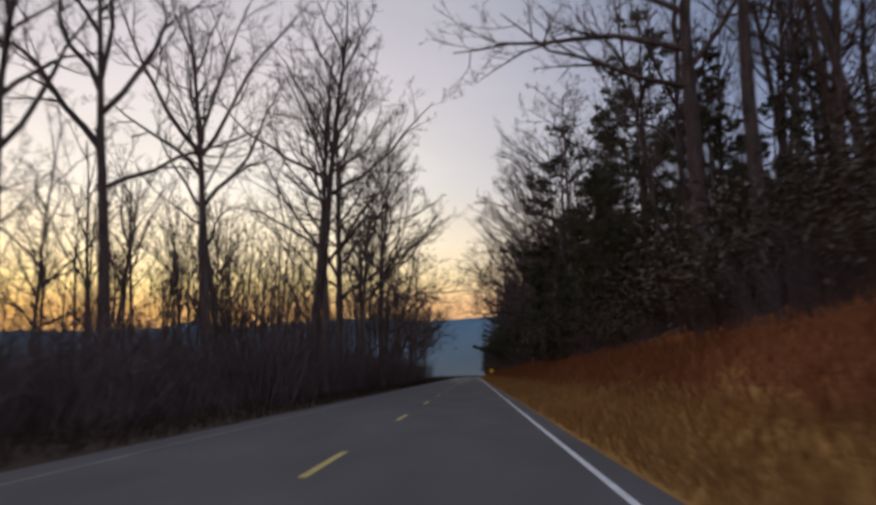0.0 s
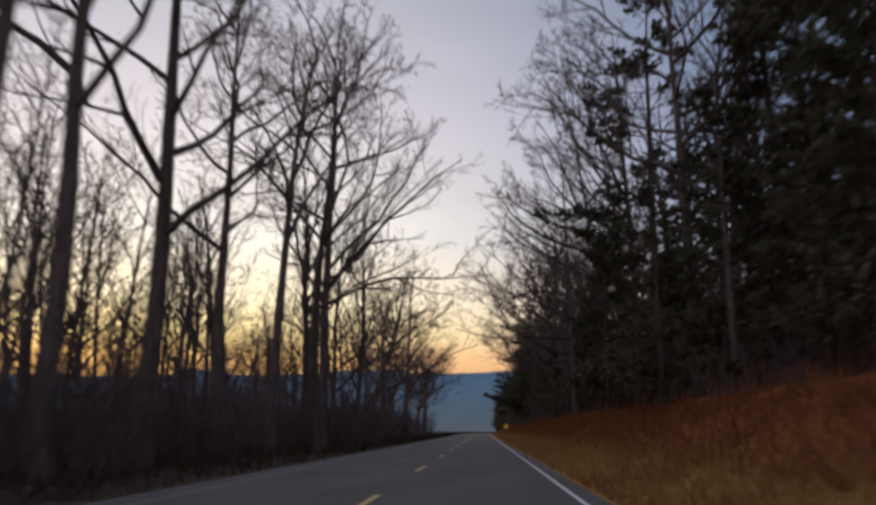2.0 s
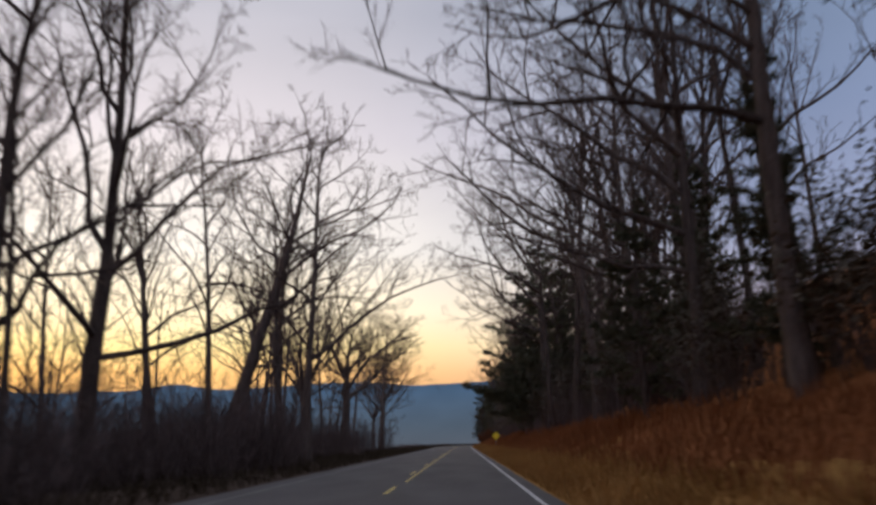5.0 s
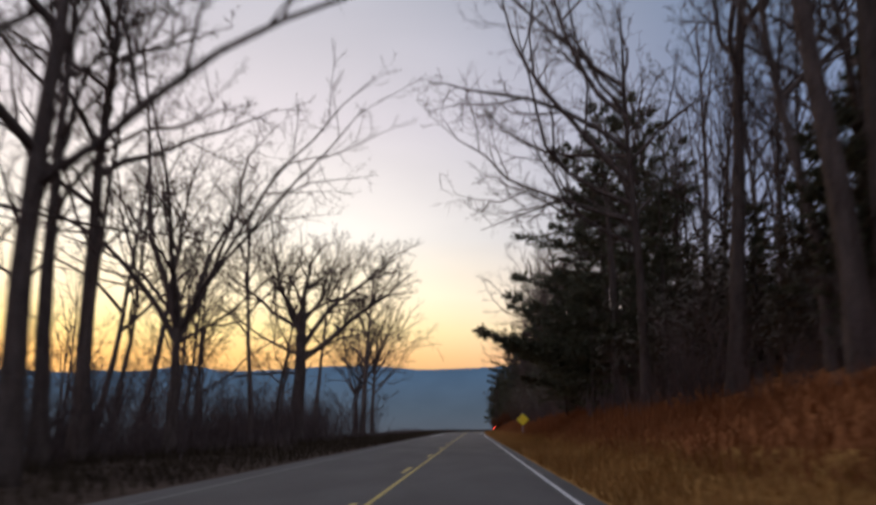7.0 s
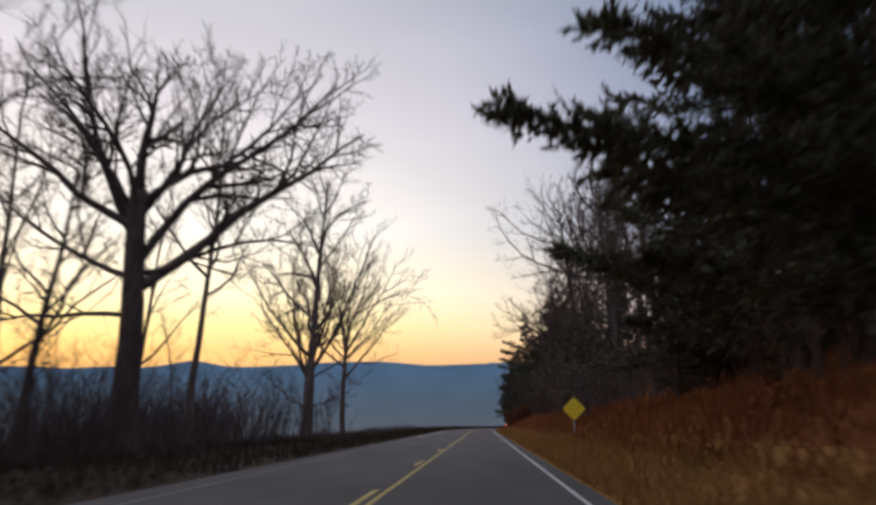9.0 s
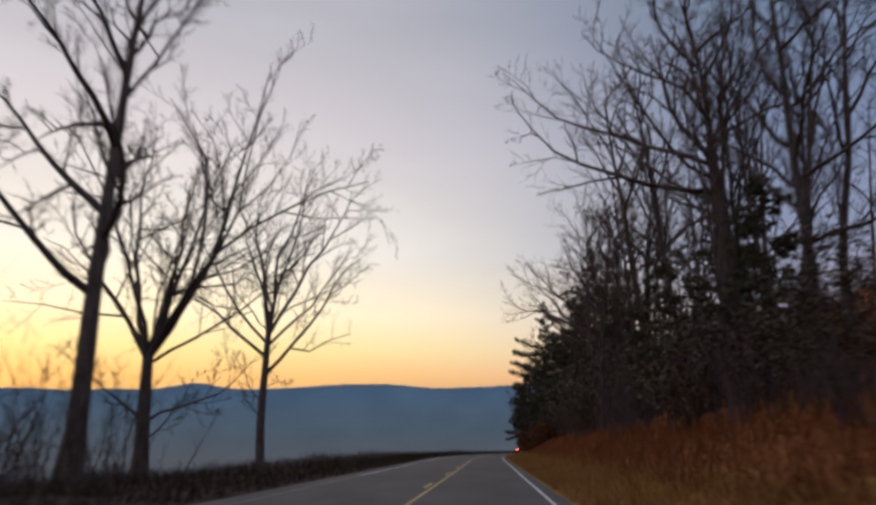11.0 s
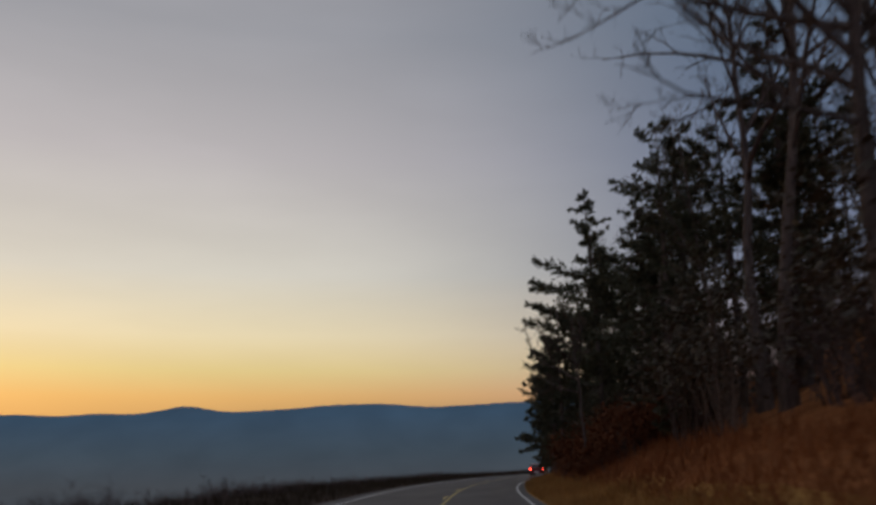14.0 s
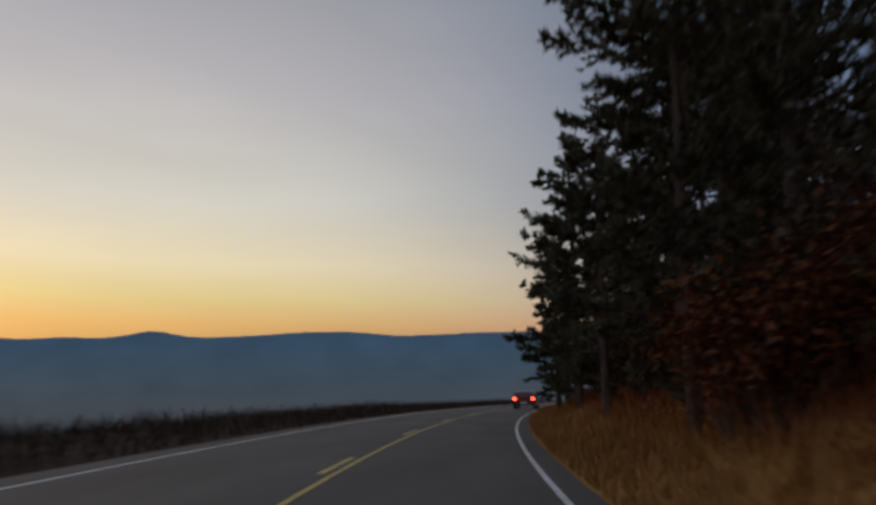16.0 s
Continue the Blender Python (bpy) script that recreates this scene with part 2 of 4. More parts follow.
def build_ground():
    xs = [-4500, -2500, -1200, -600, -300, -160, -90, -60, -44, -34, -28, -24, -21, -18.5, -16.5, -15, -13.8, -12.6, -11.5, -10.5, -9.6, -8.8, -8, -7.2, -6.4, -5.6]
    xs += [1.8, 2.4, 3.0, 3.5, 4.0, 4.6, 5.2, 5.8, 6.5, 7.3, 8.2, 9.2, 10.4, 12, 14, 17, 21, 26, 34, 45, 60, 90, 160, 300, 700, 1500, 4500]
    ys = [-800, -330, -160, -80] + [-40 + 2.0 * i for i in range(240)] + [445, 458, 477, 504, 557, 660, 900, 1400, 2300, 3500, 4800]
    verts = []
    for y in ys:
        for x in xs:
            px = x + centre(min(y, 477))
            z = land(px, y) - 0.03
            if y > 557:
                z = min(z, 20 - 0.1 * (y - 557)) if y < 2000 else -140
            verts.append((px, y, z))
    w = len(xs)
    faces = [(j * w + i, j * w + i + 1, (j + 1) * w + i + 1, (j + 1) * w + i) for j in range(len(ys) - 1) for i in range(w - 1)]
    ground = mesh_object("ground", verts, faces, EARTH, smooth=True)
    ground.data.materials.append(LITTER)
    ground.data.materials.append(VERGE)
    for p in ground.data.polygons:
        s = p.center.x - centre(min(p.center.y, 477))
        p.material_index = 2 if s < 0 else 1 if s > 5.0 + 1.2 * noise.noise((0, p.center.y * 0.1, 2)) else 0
    return tagged(ground, "brown leaf-littered ground rising to a wooded bank", "ground", kind="structure")


def lane_shift(y):
    """The centre markings move to the right as the left lane widens before the bend."""
    return 0.06 * smoothstep(120, 170, y) + 0.20 * smoothstep(170, 255, y)


def strip(name, s0, s1, y0, y1, z, mat, step=3.0, parent=None, shift=None):
    n = max(1, int((y1 - y0) / step))
    verts = []
    for i in range(n + 1):
        y = y0 + (y1 - y0) * i / n
        for s in (s0, (s0 + s1) / 2, s1):
            verts.append((s + centre(y) + (shift(y) if shift else 0), y, z))
    faces = [(3 * i + k, 3 * i + k + 1, 3 * i + k + 4, 3 * i + k + 3) for i in range(n) for k in (0, 1)]
    return mesh_object(name, verts, faces, mat, parent)


build_ground()
LEFT_EDGE, RIGHT_EDGE, LEFT_LINE, RIGHT_LINE, MIDDLE = -6.05, 2.15, -5.25, 1.72, -1.74


def build_road():
    n = 170
    verts, faces = [], []
    for i in range(n + 1):
        y = -80 + 3.45 * i
        ragged = 0.06 * noise.noise((0, y * 0.5, 0))
        for s, z in ((LEFT_EDGE - 0.15 + ragged, -0.12), (LEFT_EDGE + ragged, -0.005), (MIDDLE, 0.0), (RIGHT_EDGE + ragged, -0.005), (RIGHT_EDGE + 0.15 + ragged, -0.12)):
            verts.append((s + centre(y), y, z))
    for i in range(n):
        for k in range(4):
            a = 5 * i + k
            faces.append((a, a + 1, a + 6, a + 5))
    road = tagged(mesh_object("road", verts, faces, ASPHALT), "worn grey asphalt two-lane road with painted lines", "road", kind="structure")
    strip("edge_line", RIGHT_LINE - 0.045, RIGHT_LINE + 0.045, -53, 438, 0.004, EDGE_WHITE, parent=road)
    tagged(strip("edge_line", LEFT_LINE - 0.042, LEFT_LINE + 0.042, 225, 438, 0.004, EDGE_WHITE, parent=road))
    tagged(strip("edge_line", LEFT_LINE - 0.05, LEFT_LINE + 0.05, -53, 224.9, 0.004, FADED_WHITE, parent=road), "faded edge line under dust")
    strip("centre_line", MIDDLE + 0.06, MIDDLE + 0.15, 111, 438, 0.006, LINE_YELLOW, parent=road, shift=lane_shift)
    y = -41.4
    while y < 438:
        strip("centre_dash", MIDDLE - 0.17 if y > 106 else MIDDLE - 0.06, MIDDLE - 0.06 if y > 106 else MIDDLE + 0.06, y, y + 3.3, 0.006, LINE_YELLOW, 1.0, parent=road, shift=lane_shift)
        y += 12.2


build_road()


# ---------------------------------------------------------------- distant range
def crest(x):
    z = 253 + 28 * math.exp(-((x + 1345) / 115) ** 2) + 24 * math.exp(-((x + 560) / 290) ** 2) + 20 * smoothstep(-280, 220, x)
    z += 10 * smoothstep(-1500, -2600, x) - 6 * math.exp(-((x + 1950) / 160) ** 2)
    return z + 3.5 * noise.noise((x * 0.006, 0, 5)) + 2.5 * noise.noise((x * 0.03, 0, 9))


def build_ridge():
    verts, faces = [], []
    xs = [-6000 + 25 * i for i in range(481)]
    for x in xs:
        top = crest(x)
        far = 4000
        for k, (depth, share) in enumerate(((-700, -0.75), (-450, 0.0), (-250, 0.45), (-100, 0.8), (0, 1.0), (350, 0.2))):
            lump = 25 * noise.noise((x * 0.003, k * 0.9, 1)) if 0 < k < 4 else 0
            verts.append((x, far + depth + lump, top * share + lump * 0.4))
    for i in range(len(xs) - 1):
        for k in range(5):
            a = 6 * i + k
            faces.append((a, a + 6, a + 7, a + 1))
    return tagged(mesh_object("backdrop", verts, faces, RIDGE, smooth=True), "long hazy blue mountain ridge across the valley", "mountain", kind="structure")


build_ridge()


# ---------------------------------------------------------------- trees
class Wood:
    """Collects tapered tubes."""

    def __init__(self):
        self.verts, self.faces = [], []

    def tube(self, points, radii, sides):
        v, f = self.verts, self.faces
        start = len(v)
        n = len(points)
        for i, p in enumerate(points):
            d = (points[min(i + 1, n - 1)] - points[max(i - 1, 0)])
            if d.length < 1e-6:
                d = Vector((0, 0, 1))
            d.normalize()
            a = d.cross(Vector((0.31, 0.87, 0.38)))
            if a.length < 0.1:
                a = d.cross(Vector((1, 0, 0)))
            a.normalize()
            b = d.cross(a)
            if i == n - 1 and sides == 3:
                v.append(tuple(p))
                break
            for k in range(sides):
                t = 2 * math.pi * k / sides
                v.append(tuple(p + (a * math.cos(t) + b * math.sin(t)) * radii[i]))
        last = n - 1 if sides != 3 else n - 2
        for i in range(last):
            for k in range(sides):
                a, b = start + i * sides + k, start + i * sides + (k + 1) % sides
                f.append((a, b, b + sides, a + sides))
        if sides == 3:
            tip, base = start + (n - 1) * 3, start + (n - 2) * 3
            for k in range(3):
                f.append((base + k, base + (k + 1) % 3, tip))
        else:
            f.append(tuple(start + (n - 1) * sides + k for k in range(sides)))


def bough(rng, start, way, length, steps, wander, lift):
    """A crooked line that turns upwards by lift."""
    pts, p, d = [start.copy()], start.copy(), way.normalized()
    for i in range(steps):
        d = (d + Vector((rng.gauss(0, wander), rng.gauss(0, wander), rng.gauss(0, wander) + lift))).normalized()
        p = p + d * (length / steps)
        pts.append(p.copy())
    return pts


def aside(rng, d, angle, up=0.0):
    """A direction at that angle (degrees) from d, turned anyhow round it."""
    side_way = d.cross(Vector((rng.gauss(0, 1), rng.gauss(0, 1), rng.gauss(0, 1))))
    if side_way.length < 1e-3:
        side_way = Vector((1, 0, 0))
    side_way.normalize()
    w = d * math.cos(radians(angle)) + side_way * math.sin(radians(angle))
    w.z += up
    return w.normalized()


def ramify(rng, wood, fine, pts, radius, length, level, cfg):
    """Puts side branches on a bough, down to twigs."""
    number = cfg["side"][level]
    n = len(pts) - 1
    for k in range(number):
        f = 0.22 + 0.76 * (k + rng.random()) / number
        i = min(n - 1, int(f * n))
        at = pts[i].lerp(pts[i + 1], f * n - i)
        d = (pts[i + 1] - pts[i]).normalized()
        le = length * cfg["ratio"] * (1.15 - 0.75 * f) * rng.uniform(0.6, 1.25)
        ra = max(cfg["thin"], radius * (1 - 0.75 * f) * rng.uniform(0.45, 0.7))
        way = aside(rng, d, rng.uniform(28, 62), 0.12)
        last = level + 1 >= len(cfg["side"])
        steps = 1 if last else 2 if level else 3
        sub = bough(rng, at, way, le, steps, 0.21, cfg["lift"])
        radii = [max(cfg["thin"] * 0.6, ra * (1 - 0.8 * q / steps)) for q in range(steps + 1)]
        (fine if level >= 1 else wood).tube(sub, radii, 3 if level >= 1 else cfg["sides"])
        if not last:
            ramify(rng, wood, fine, sub, ra, le, level + 1, cfg)


def bare_tree(seed, height, girth, limbs=None, first=0.35, number=9, spread=48, reach=0.38, side=(6, 7, 7), lean=(0, 0), lift=0.07, leader=True,
              thin=0.011, sides=4, label="", ratio=0.5, leaves=0, crook=0.04, crowd=4):
    """A leafless broadleaved tree. limbs: (height, heading, rise, length, radius) of the main limbs, where they are known."""
    rng = random.Random(seed)
    tree = new("tree")
    top = height * (0.93 if leader else first * 1.08)
    stem = bough(rng, Vector((0, 0, -0.5)), Vector((lean[0], lean[1], 1)), top + 0.5, 9, crook, 0.06)
    radii = []
    for i in range(10):
        f = i / 9
        flare = 0.45 * max(0, 1 - f * (top + 0.5) / 1.1)
        radii.append(girth * ((1 - 0.86 * f if leader else 1 - 0.42 * f) + flare))
    trunk, crown = Wood(), Wood()
    trunk.tube(stem, radii, 9 if sides > 3 else 7)
    cfg = dict(side=side, ratio=ratio, thin=thin, lift=lift, sides=sides)
    if limbs is None:
        limbs = []
        turn = rng.uniform(0, 360)
        for k in range(number):
            turn += 137.5 + rng.uniform(-25, 25)
            f = (k + rng.uniform(0.1, 0.9)) / number
            h = height * (first + (0.9 - first) * f) if leader else height * first * rng.uniform(0.88, 1.05)
            le = height * reach * ((1.1 - 0.62 * f) if leader else rng.uniform(0.8, 1.15))
            rise = 90 - spread * rng.uniform(0.75, 1.25) * (1 - 0.35 * f if leader else 1)
            limbs.append((h, turn, rise, le * rng.uniform(0.75, 1.2), girth * (0.42 - 0.2 * f if leader else 0.5) * rng.uniform(0.8, 1.15)))
    if not leader:
        limbs = limbs + [(top * 0.985, rng.uniform(0, 360), 76, height * 0.42, girth * 0.42)]
        for k in range(crowd):
            limbs.append((top * rng.uniform(0.88, 0.98), 45 + 90 * k + rng.uniform(-30, 30), rng.uniform(50, 72), height * rng.uniform(0.30, 0.42), girth * 0.2))
    boughs = []
    for h, heading, rise, le, ra in limbs:
        q = min(0.999, (h + 0.5) / (top + 0.5)) * 9
        at = stem[int(q)].lerp(stem[int(q) + 1], q - int(q))
        way = Vector((math.sin(radians(heading)) * math.cos(radians(rise)), math.cos(radians(heading)) * math.cos(radians(rise)), math.sin(radians(rise))))
        pts = bough(rng, at, way, le, 7, 0.17, lift * 0.8)
        radii = [max(thin, ra * (1 - 0.85 * i / 7)) for i in range(8)]
        w = Wood()
        w.tube(pts, radii, sides + 2)
        ramify(rng, w, crown, pts, ra, le, 0, cfg)
        boughs.append(w)
    if leader:
        ramify(rng, trunk, crown, stem[5:], girth * 0.35, height * 0.4, 0, cfg)
    mesh_object("trunk", trunk.verts, trunk.faces, BARK, tree, smooth=True)
    for w in boughs:
        mesh_object("limb", w.verts, w.faces, BARK, tree, smooth=True)
    if leaves:
        v, f = [], []
        tips = [crown.verts[rng.randrange(len(crown.verts))] for _ in range(leaves)]
        for t in tips:
            a, b = (Vector((rng.gauss(0, 1), rng.gauss(0, 1), rng.gauss(0, 1))).normalized() * rng.uniform(0.05, 0.09) for _ in range(2))
            p = Vector(t)
            k = len(v)
            v += [tuple(p), tuple(p + a), tuple(p + a + b), tuple(p + b)]
            f.append((k, k + 1, k + 2, k + 3))
        tagged(mesh_object("withered_foliage", v, f, LEAF, tree), kind="stuff")
    tagged(mesh_object("crown", crown.verts, crown.faces, TWIG, tree), kind="stuff")
    tree["label"] = label or "tall leafless tree with grey-brown bark and fine twigs"
    tree["category"] = "tree"
    return tree


def merged_tree(seed, height, girth, **kw):
    """The same with its limbs in the trunk's mesh, for the woods behind."""
    tree = bare_tree(seed, height, girth, sides=3, **kw)
    trunk = [o for o in tree.children if o.name.startswith("trunk")][0]
    v, f = [], []
    for o in list(tree.children):
        if o.name.startswith(("trunk", "limb")):
            k = len(v)
            v += [tuple(q.co) for q in o.data.vertices]
            f += [tuple(k + i for i in p.vertices) for p in o.data.polygons]
            bpy.data.objects.remove(o)
    mesh_object("trunk", v, f, BARK, tree, smooth=True)
    return tree


def conifer(seed, height, girth, style="cedar", label="", long=(), fine=1.0):
    """cedar: dense and conical from the ground; pine: open, with level tufted limbs."""
    rng = random.Random(seed)
    tree = new("conifer")
    trunk = Wood()
    stem = bough(rng, Vector((0, 0, -0.5)), Vector((0, 0, 1)), height + 0.3, 9, 0.02, 0.05)
    trunk.tube(stem, [max(0.03, girth * (1 - 0.93 * i / 9)) for i in range(10)], 8)
    v, f = [], []

    def spray(p, d, size):
        # a slender pointed spray of needles
        a = d.cross(Vector((rng.gauss(0, 1), rng.gauss(0, 1), rng.gauss(0, 1))))
        if a.length < 1e-3:
            return
        a.normalize()
        k = len(v)
        w = a * size * 0.21
        v.extend([tuple(p - w), tuple(p + w), tuple(p + d * size)])
        f.append((k, k + 1, k + 2))

    limbs = Wood()
    number = int(height * (4.2 if style == "cedar" else 2.5))
    for k in range(number + len(long)):
        u = (k + rng.random()) / number
        low = 0.08 if style == "cedar" else 0.14
        h = height * (low + (0.99 - low) * u)
        heading = rng.uniform(0, 2 * math.pi)
        if style == "cedar":
            le = (0.5 + height * 0.21 * (1 - u) ** 0.8) * rng.uniform(0.6, 1.2) * min(1, 0.45 + 3.5 * u)
            rise, lift = rng.uniform(-10, 25), 0.03
        else:
            le = (0.8 + height * 0.30 * (1 - u) ** 0.7 * (0.55 + 0.45 * min(1, u * 3))) * rng.uniform(0.5, 1.25)
            rise, lift = rng.uniform(-12, 14) + 25 * u, 0.045
        if k >= number:
            h, heading, rise, le = long[k - number]
            heading, lift, u = radians(heading), 0.05, 0.3
        q = min(8.99, (h + 0.5) / (height + 0.8) * 9)
        at = stem[int(q)].lerp(stem[int(q) + 1], q - int(q))
        way = Vector((math.sin(heading) * math.cos(radians(rise)), math.cos(heading) * math.cos(radians(rise)), math.sin(radians(rise))))
        pts = bough(rng, at, way, le, 5, 0.06, lift)
        ra = max(0.012, girth * 0.2 * (1 - 0.7 * u))
        limbs.tube(pts[::2] + [pts[5]], [ra, ra * 0.7, ra * 0.4, ra * 0.2], 3)
        tufts = int(le * (16 if k >= number else 9)) + 4
        for j in range(tufts):
            inner = 0.12 if style == "cedar" or k >= number else 0.3
            g = inner + (1 - inner) * rng.random()
            i = min(4, int(g * 5))
            p = pts[i].lerp(pts[i + 1], g * 5 - i)
            d = (pts[i + 1] - pts[i]).normalized()
            out = aside(rng, d, rng.uniform(35, 75))
            out.z *= 0.45
            out.normalize()
            twig = le * 0.30 * (1.1 - g) * rng.uniform(0.4, 1.2) + 0.15
            end = p + out * twig
            for _ in range(int(10 / fine ** 1.5)):
                r = rng.random()
                s = aside(rng, out, rng.uniform(10, 60), 0.15)
                spray(p.lerp(end, r), s, rng.uniform(0.20, 0.42) * fine)
    mesh_object("trunk", trunk.verts, trunk.faces, BARK, tree, smooth=True)
    tagged(mesh_object("bough_work", limbs.verts, limbs.faces, TWIG, tree), kind="stuff")
    tagged(mesh_object("foliage", v, f, NEEDLE, tree), kind="stuff")
    return tagged(tree, label or "dark green conifer with dense needled branches", "conifer")


def shrub(seed, height, width, stems, label):
    rng = random.Random(seed)
    bush = new("shrub")
    canes, twigs = Wood(), Wood()
    for _ in range(stems):
        a, r = rng.uniform(0, 2 * math.pi), width * 0.5 * math.sqrt(rng.random())
        way = Vector((math.cos(a) * rng.uniform(0, 0.5), math.sin(a) * rng.uniform(0, 0.5), 1))
        le = height * rng.uniform(0.5, 1.1)
        pts = bough(rng, Vector((math.cos(a) * r, math.sin(a) * r, -0.2)), way, le, 3, 0.15, 0.02)
        ra = rng.uniform(0.010, 0.024)
        canes.tube(pts, [ra * (1 - 0.2 * i) for i in range(4)], 3)
        for _ in range(5):
            g = rng.uniform(0.2, 0.98) * 3
            i = min(2, int(g))
            p = pts[i].lerp(pts[i + 1], g - i)
            twigs.tube([p, p + aside(rng, (pts[i + 1] - pts[i]).normalized(), rng.uniform(25, 65), 0.1) * le * rng.uniform(0.15, 0.4)], [0.011, 0.004], 3)
    tagged(mesh_object("cane_clump", canes.verts, canes.faces, BRUSHWOOD, bush), kind="stuff")
    tagged(mesh_object("twig_work", twigs.verts, twigs.faces, BRUSHWOOD, bush), kind="stuff")
    return tagged(bush, label, "shrub")


def evergreen(seed, height, width, label, leaf=1.0):
    """A dense broad-leaved evergreen bush: stems, and leaves in whorls on an uneven, lobed outline."""
    rng = random.Random(seed)
    bush = new("evergreen_bush")
    stems, v, f = Wood(), [], []
    for k in range(27):
        a, r = rng.uniform(0, 2 * math.pi), width * 0.2 * rng.random()
        out = rng.uniform(0.1, 1.0)
        end = Vector((math.cos(a) * width * 0.5 * out, math.sin(a) * width * 0.5 * out, height * math.sqrt(1 - 0.8 * out * out) * rng.uniform(0.45, 1.1)))
        start = Vector((math.cos(a) * r, math.sin(a) * r, -0.2))
        mid = start.lerp(end, 0.5) + Vector((rng.gauss(0, 0.2), rng.gauss(0, 0.2), 0.1))
        stems.tube([start, mid, end], [0.035, 0.02, 0.008], 3)
        lobe = rng.uniform(0.35, 0.75) * width * 0.28
        for _ in range(int(25 / leaf ** 1.5)):
            p = (end if rng.random() < 0.6 else mid.lerp(end, rng.random())) + Vector((rng.gauss(0, 1), rng.gauss(0, 1), rng.gauss(0, 0.7))) * lobe * 0.6
            p.z = max(0.02, p.z)
            d = Vector((rng.gauss(0, 1), rng.gauss(0, 1), rng.gauss(0, 0.6))).normalized()
            w = d.cross(Vector((rng.gauss(0, 0.4), rng.gauss(0, 0.4), 1)))
            if w.length < 0.1:
                continue
            w.normalize()
            le = rng.uniform(0.19, 0.40) * leaf
            n = len(v)
            v.extend([tuple(p), tuple(p + d * le * 0.55 + w * le * 0.3), tuple(p + d * le), tuple(p + d * le * 0.5 - w * le * 0.3)])
            f.append((n, n + 1, n + 2, n + 3))
    tagged(mesh_object("stem_work", stems.verts, stems.faces, TWIG, bush), kind="stuff")
    tagged(mesh_object("foliage", v, f, EVERGREEN, bush), kind="stuff")
    return tagged(bush, label, "bush")


def leafy(seed, height, width, label):
    """A bush that keeps its withered leaves."""
    bush = evergreen(seed, height, width, label, 0.45)
    bush.name = "leafy_bush"
    for o in bush.children:
        if o.name.startswith("foliage"):
            o.data.materials[0] = LEAF
    return bush


def saplings(name, number, box, low, high, keep, label, seed):
    """Uncountable thin stems of young woods."""
    rng = random.Random(seed)
    w = Wood()
    for _ in range(number):
        y = rng.uniform(box[2], box[3])
        x = rng.uniform(box[0], box[1])
        if rng.random() > keep(x, y):
            continue
        x += centre(y)
        z = land(x, y) - 0.3
        le = rng.uniform(low, high) * (1 + max(0, (-x - 18) * 0.035))
        pts = bough(rng, Vector((x, y, z)), Vector((rng.gauss(0, 0.24), rng.gauss(0, 0.24), 1)), le, 2, 0.14, 0.03)
        ra = rng.uniform(0.008, 0.03)
        w.tube(pts, [ra, ra * 0.6, 0.004], 3)
        for _ in range(5):
            g = rng.uniform(0.25, 0.95) * 2
            i = min(1, int(g))
            p = pts[i].lerp(pts[i + 1], g - i)
            w.tube([p, p + aside(rng, Vector((0, 0, 1)), rng.uniform(25, 60)) * le * rng.uniform(0.12, 0.3)], [0.012, 0.004], 3)
    return tagged(mesh_object(name, w.verts, w.faces, BRUSHWOOD), label, "undergrowth", kind="stuff")


def place(ob, x, y, turn=0.0, size=1.0, sink=0.0, z=None):
    ob.matrix_basis = Matrix.LocRotScale((x, y, (land(x, y) if z is None else z) - sink), Euler((0, 0, radians(turn))), (size, size, size))
    return ob


def another(ob, x, y, turn=0.0, size=1.0, sink=0.0, group=""):
    m = Matrix.LocRotScale((x, y, land(x, y) - sink), Euler((0, 0, radians(turn))), None)
    k = copy_thing(ob, m)
    k.scale = (size, size, size)
    if group:
        k["group"] = group
    return k


